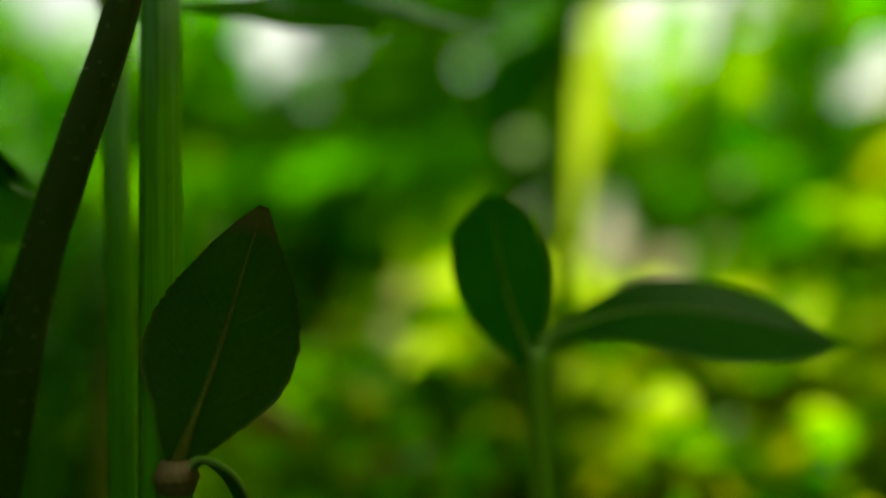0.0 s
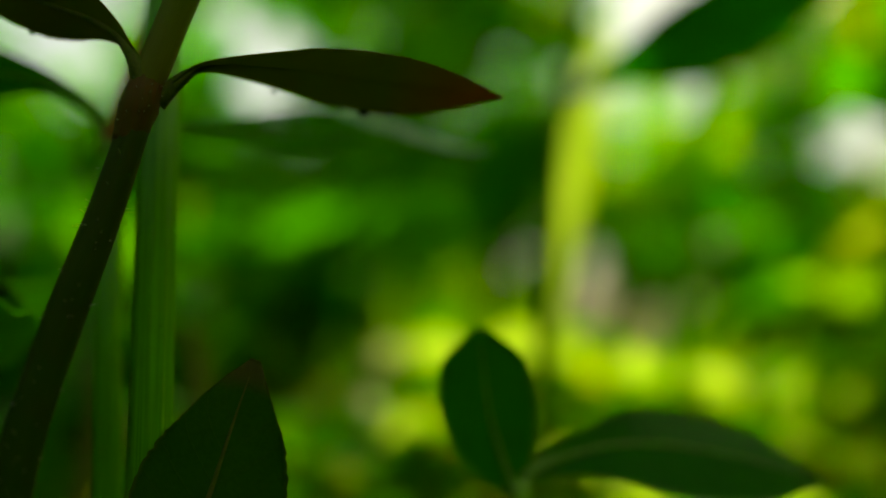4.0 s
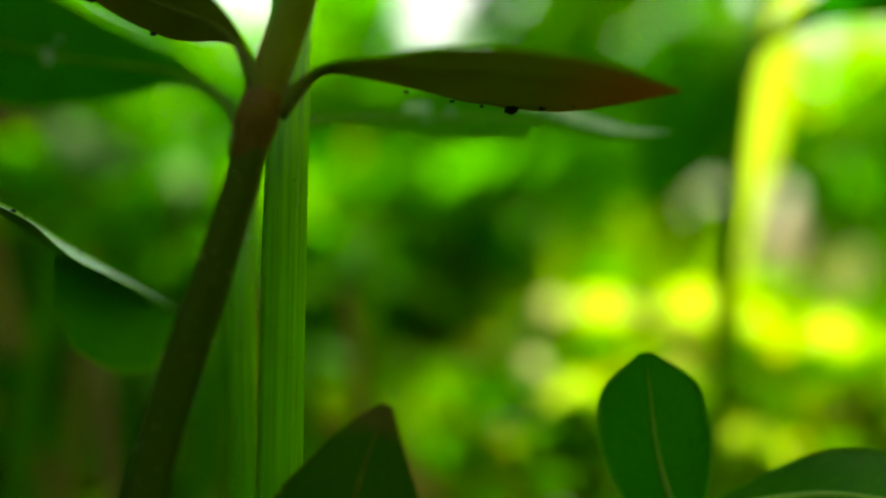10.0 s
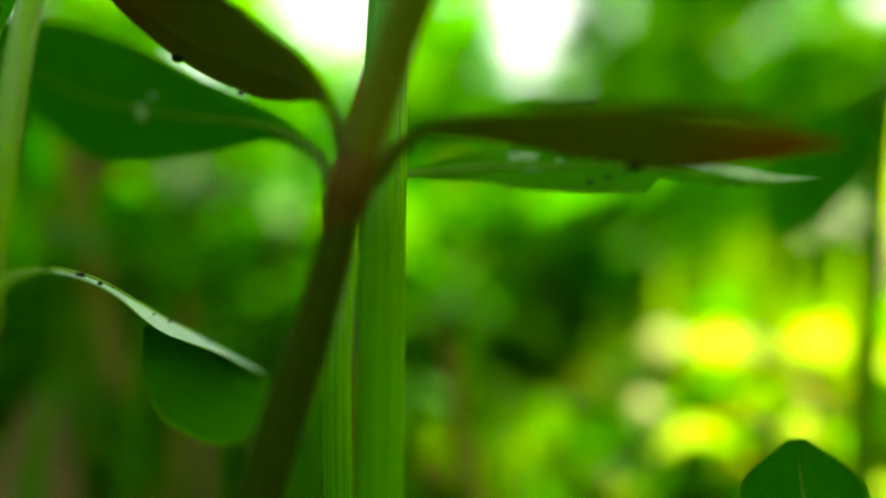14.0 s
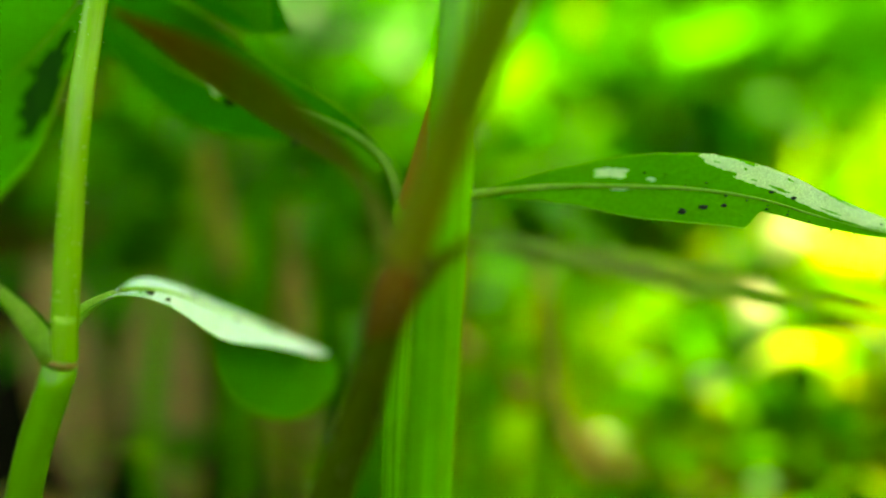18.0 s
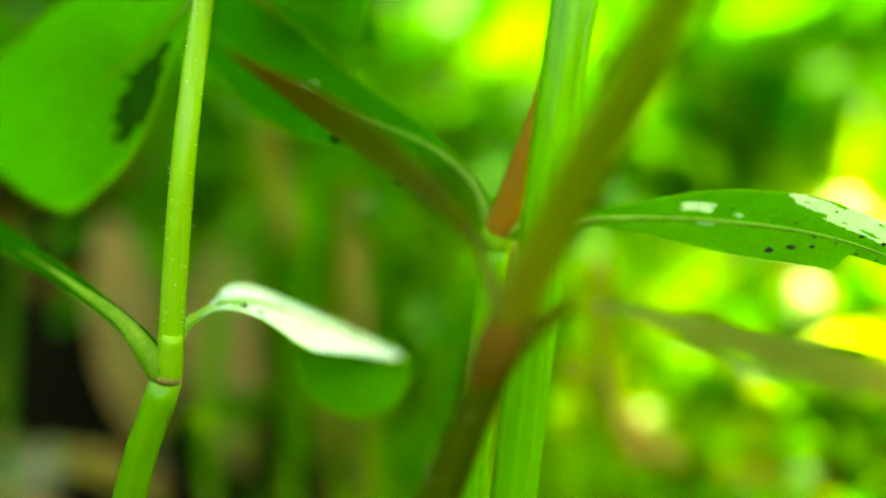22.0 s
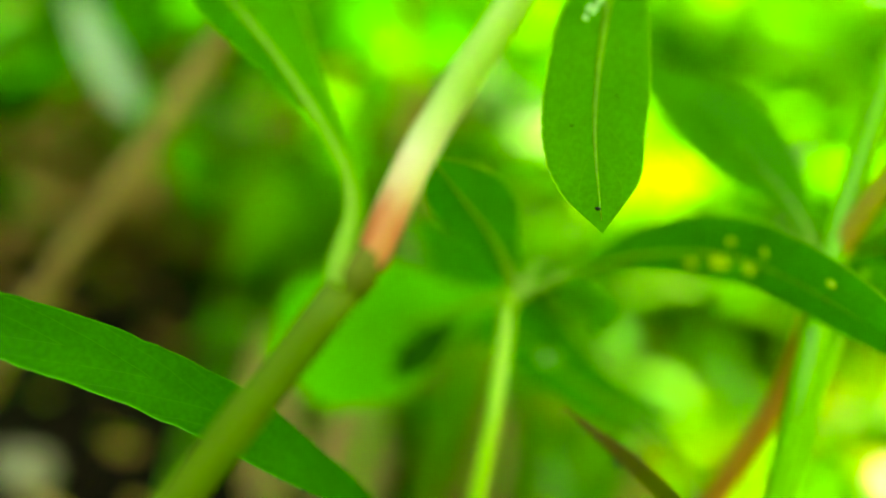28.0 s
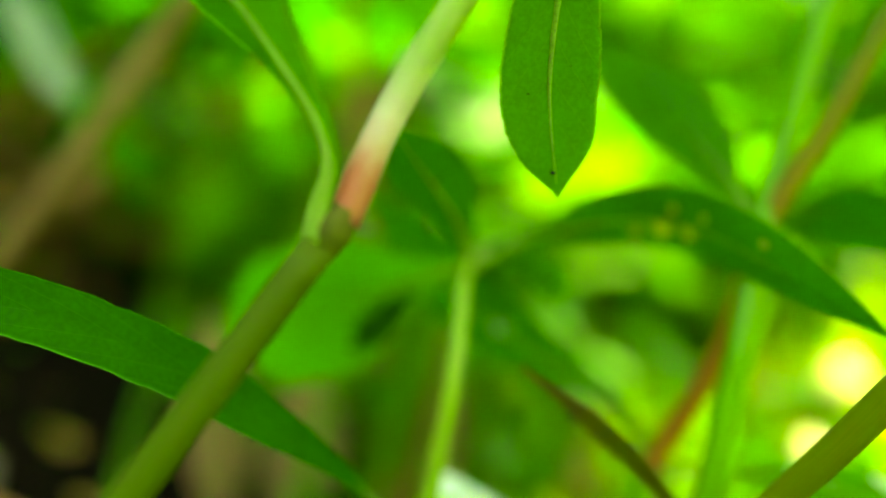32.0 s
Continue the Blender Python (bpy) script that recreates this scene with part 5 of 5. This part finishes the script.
def sunlit_leaves():
    """Single leaves on thin stalks that catch the sun in front of the shaded bank."""
    for i, (x, y, z, w) in enumerate(((-53, 330, 117, 15), (9, 330, 86, 11), (-26, 345, 72, 8), (34, 318, 88, 8))):
        g = ground_z(x, y) - 1
        single_leaf("sunlit_weed", [(x - 4, y, g), (x - 3, y, g + (z - g) * 0.45), (x - 1, y - 1, z - w * 0.7), (x, y - 2, z), (x + 2, y - 4, z + w * 0.7)], w, (1, 0.1, 0), LIME if i % 2 else YELLOW,
                    "thin weed shoot with one sunlit yellow-green leaf", "plant", profile=(0.05, 0.05, 0.06, 0.08, 0.9, 1.0, 0.75, 0.0), seed=520 + i)


sunlit_leaves()

# ---- the small fly near the bright weed ----
def fly():
    w = thing("fly", -58, 45.5, 77.5, "tiny black fly with pale folded wings", "insect")
    bm = bmesh.new()
    bmesh.ops.create_uvsphere(bm, u_segments=10, v_segments=8, radius=1.0)
    for v in bm.verts:
        v.co = Vector((v.co.x * 0.40, v.co.y * 0.40, v.co.z * 1.35 - 0.3)) * MM
    me = bpy.data.meshes.new("abdomen"); bm.to_mesh(me); bm.free(); me.materials.append(FLYBODY)
    part("abdomen", me, w)
    bm = bmesh.new()
    bmesh.ops.create_uvsphere(bm, u_segments=10, v_segments=8, radius=0.3 * MM)
    me = bpy.data.meshes.new("head"); bm.to_mesh(me); bm.free(); me.materials.append(FLYBODY)
    part("head", me, w).location = (0, 0, 1.12 * MM)
    for q in (-1, 1):
        me = blade("wing", [(0.1 * q, -0.25, 0.7), (0.42 * q, -0.3, 0.3), (0.4 * q, -0.3, -0.2)], 0.26, (1, 0, 0.2), [WING, WING], n=10, m=4, thick=0.05)
        part("wing", me, w, "pale wing")
    w.scale = (1.25, 1.25, 1.25)
    return w


FLY = fly()


def motions():
    # the bright weed leans over by a few degrees when the grass beside it is passed
    walk(GREEN_WEED, [(t, pose(-54 * MM, 51 * MM, 10 * MM, 1.6 * lean, 1.2 * lean, 0)) for t, lean in ((0, 2.2), (14.5, 2.2), (15.2, 1.6), (15.8, 0.6), (16.5, 0), (32, 0))])
    rows = [(0, -60, 46.5, 76), (22.6, -59.5, 46.5, 75.6), (23, -57.9, 46.5, 75.5), (23.5, -56.6, 45.3, 76.6), (24, -54.7, 44.6, 77.5), (24.5, -55, 44.1, 78.2), (25, -54.4, 43.7, 78.2), (26, -54.1, 43.5, 78.7), (32, -54.1, 43.5, 78.7)]
    walk(FLY, [(t, pose(x * MM, y * MM, z * MM, 0, 8 * math.sin(t), 20)) for t, x, y, z in rows])


motions()
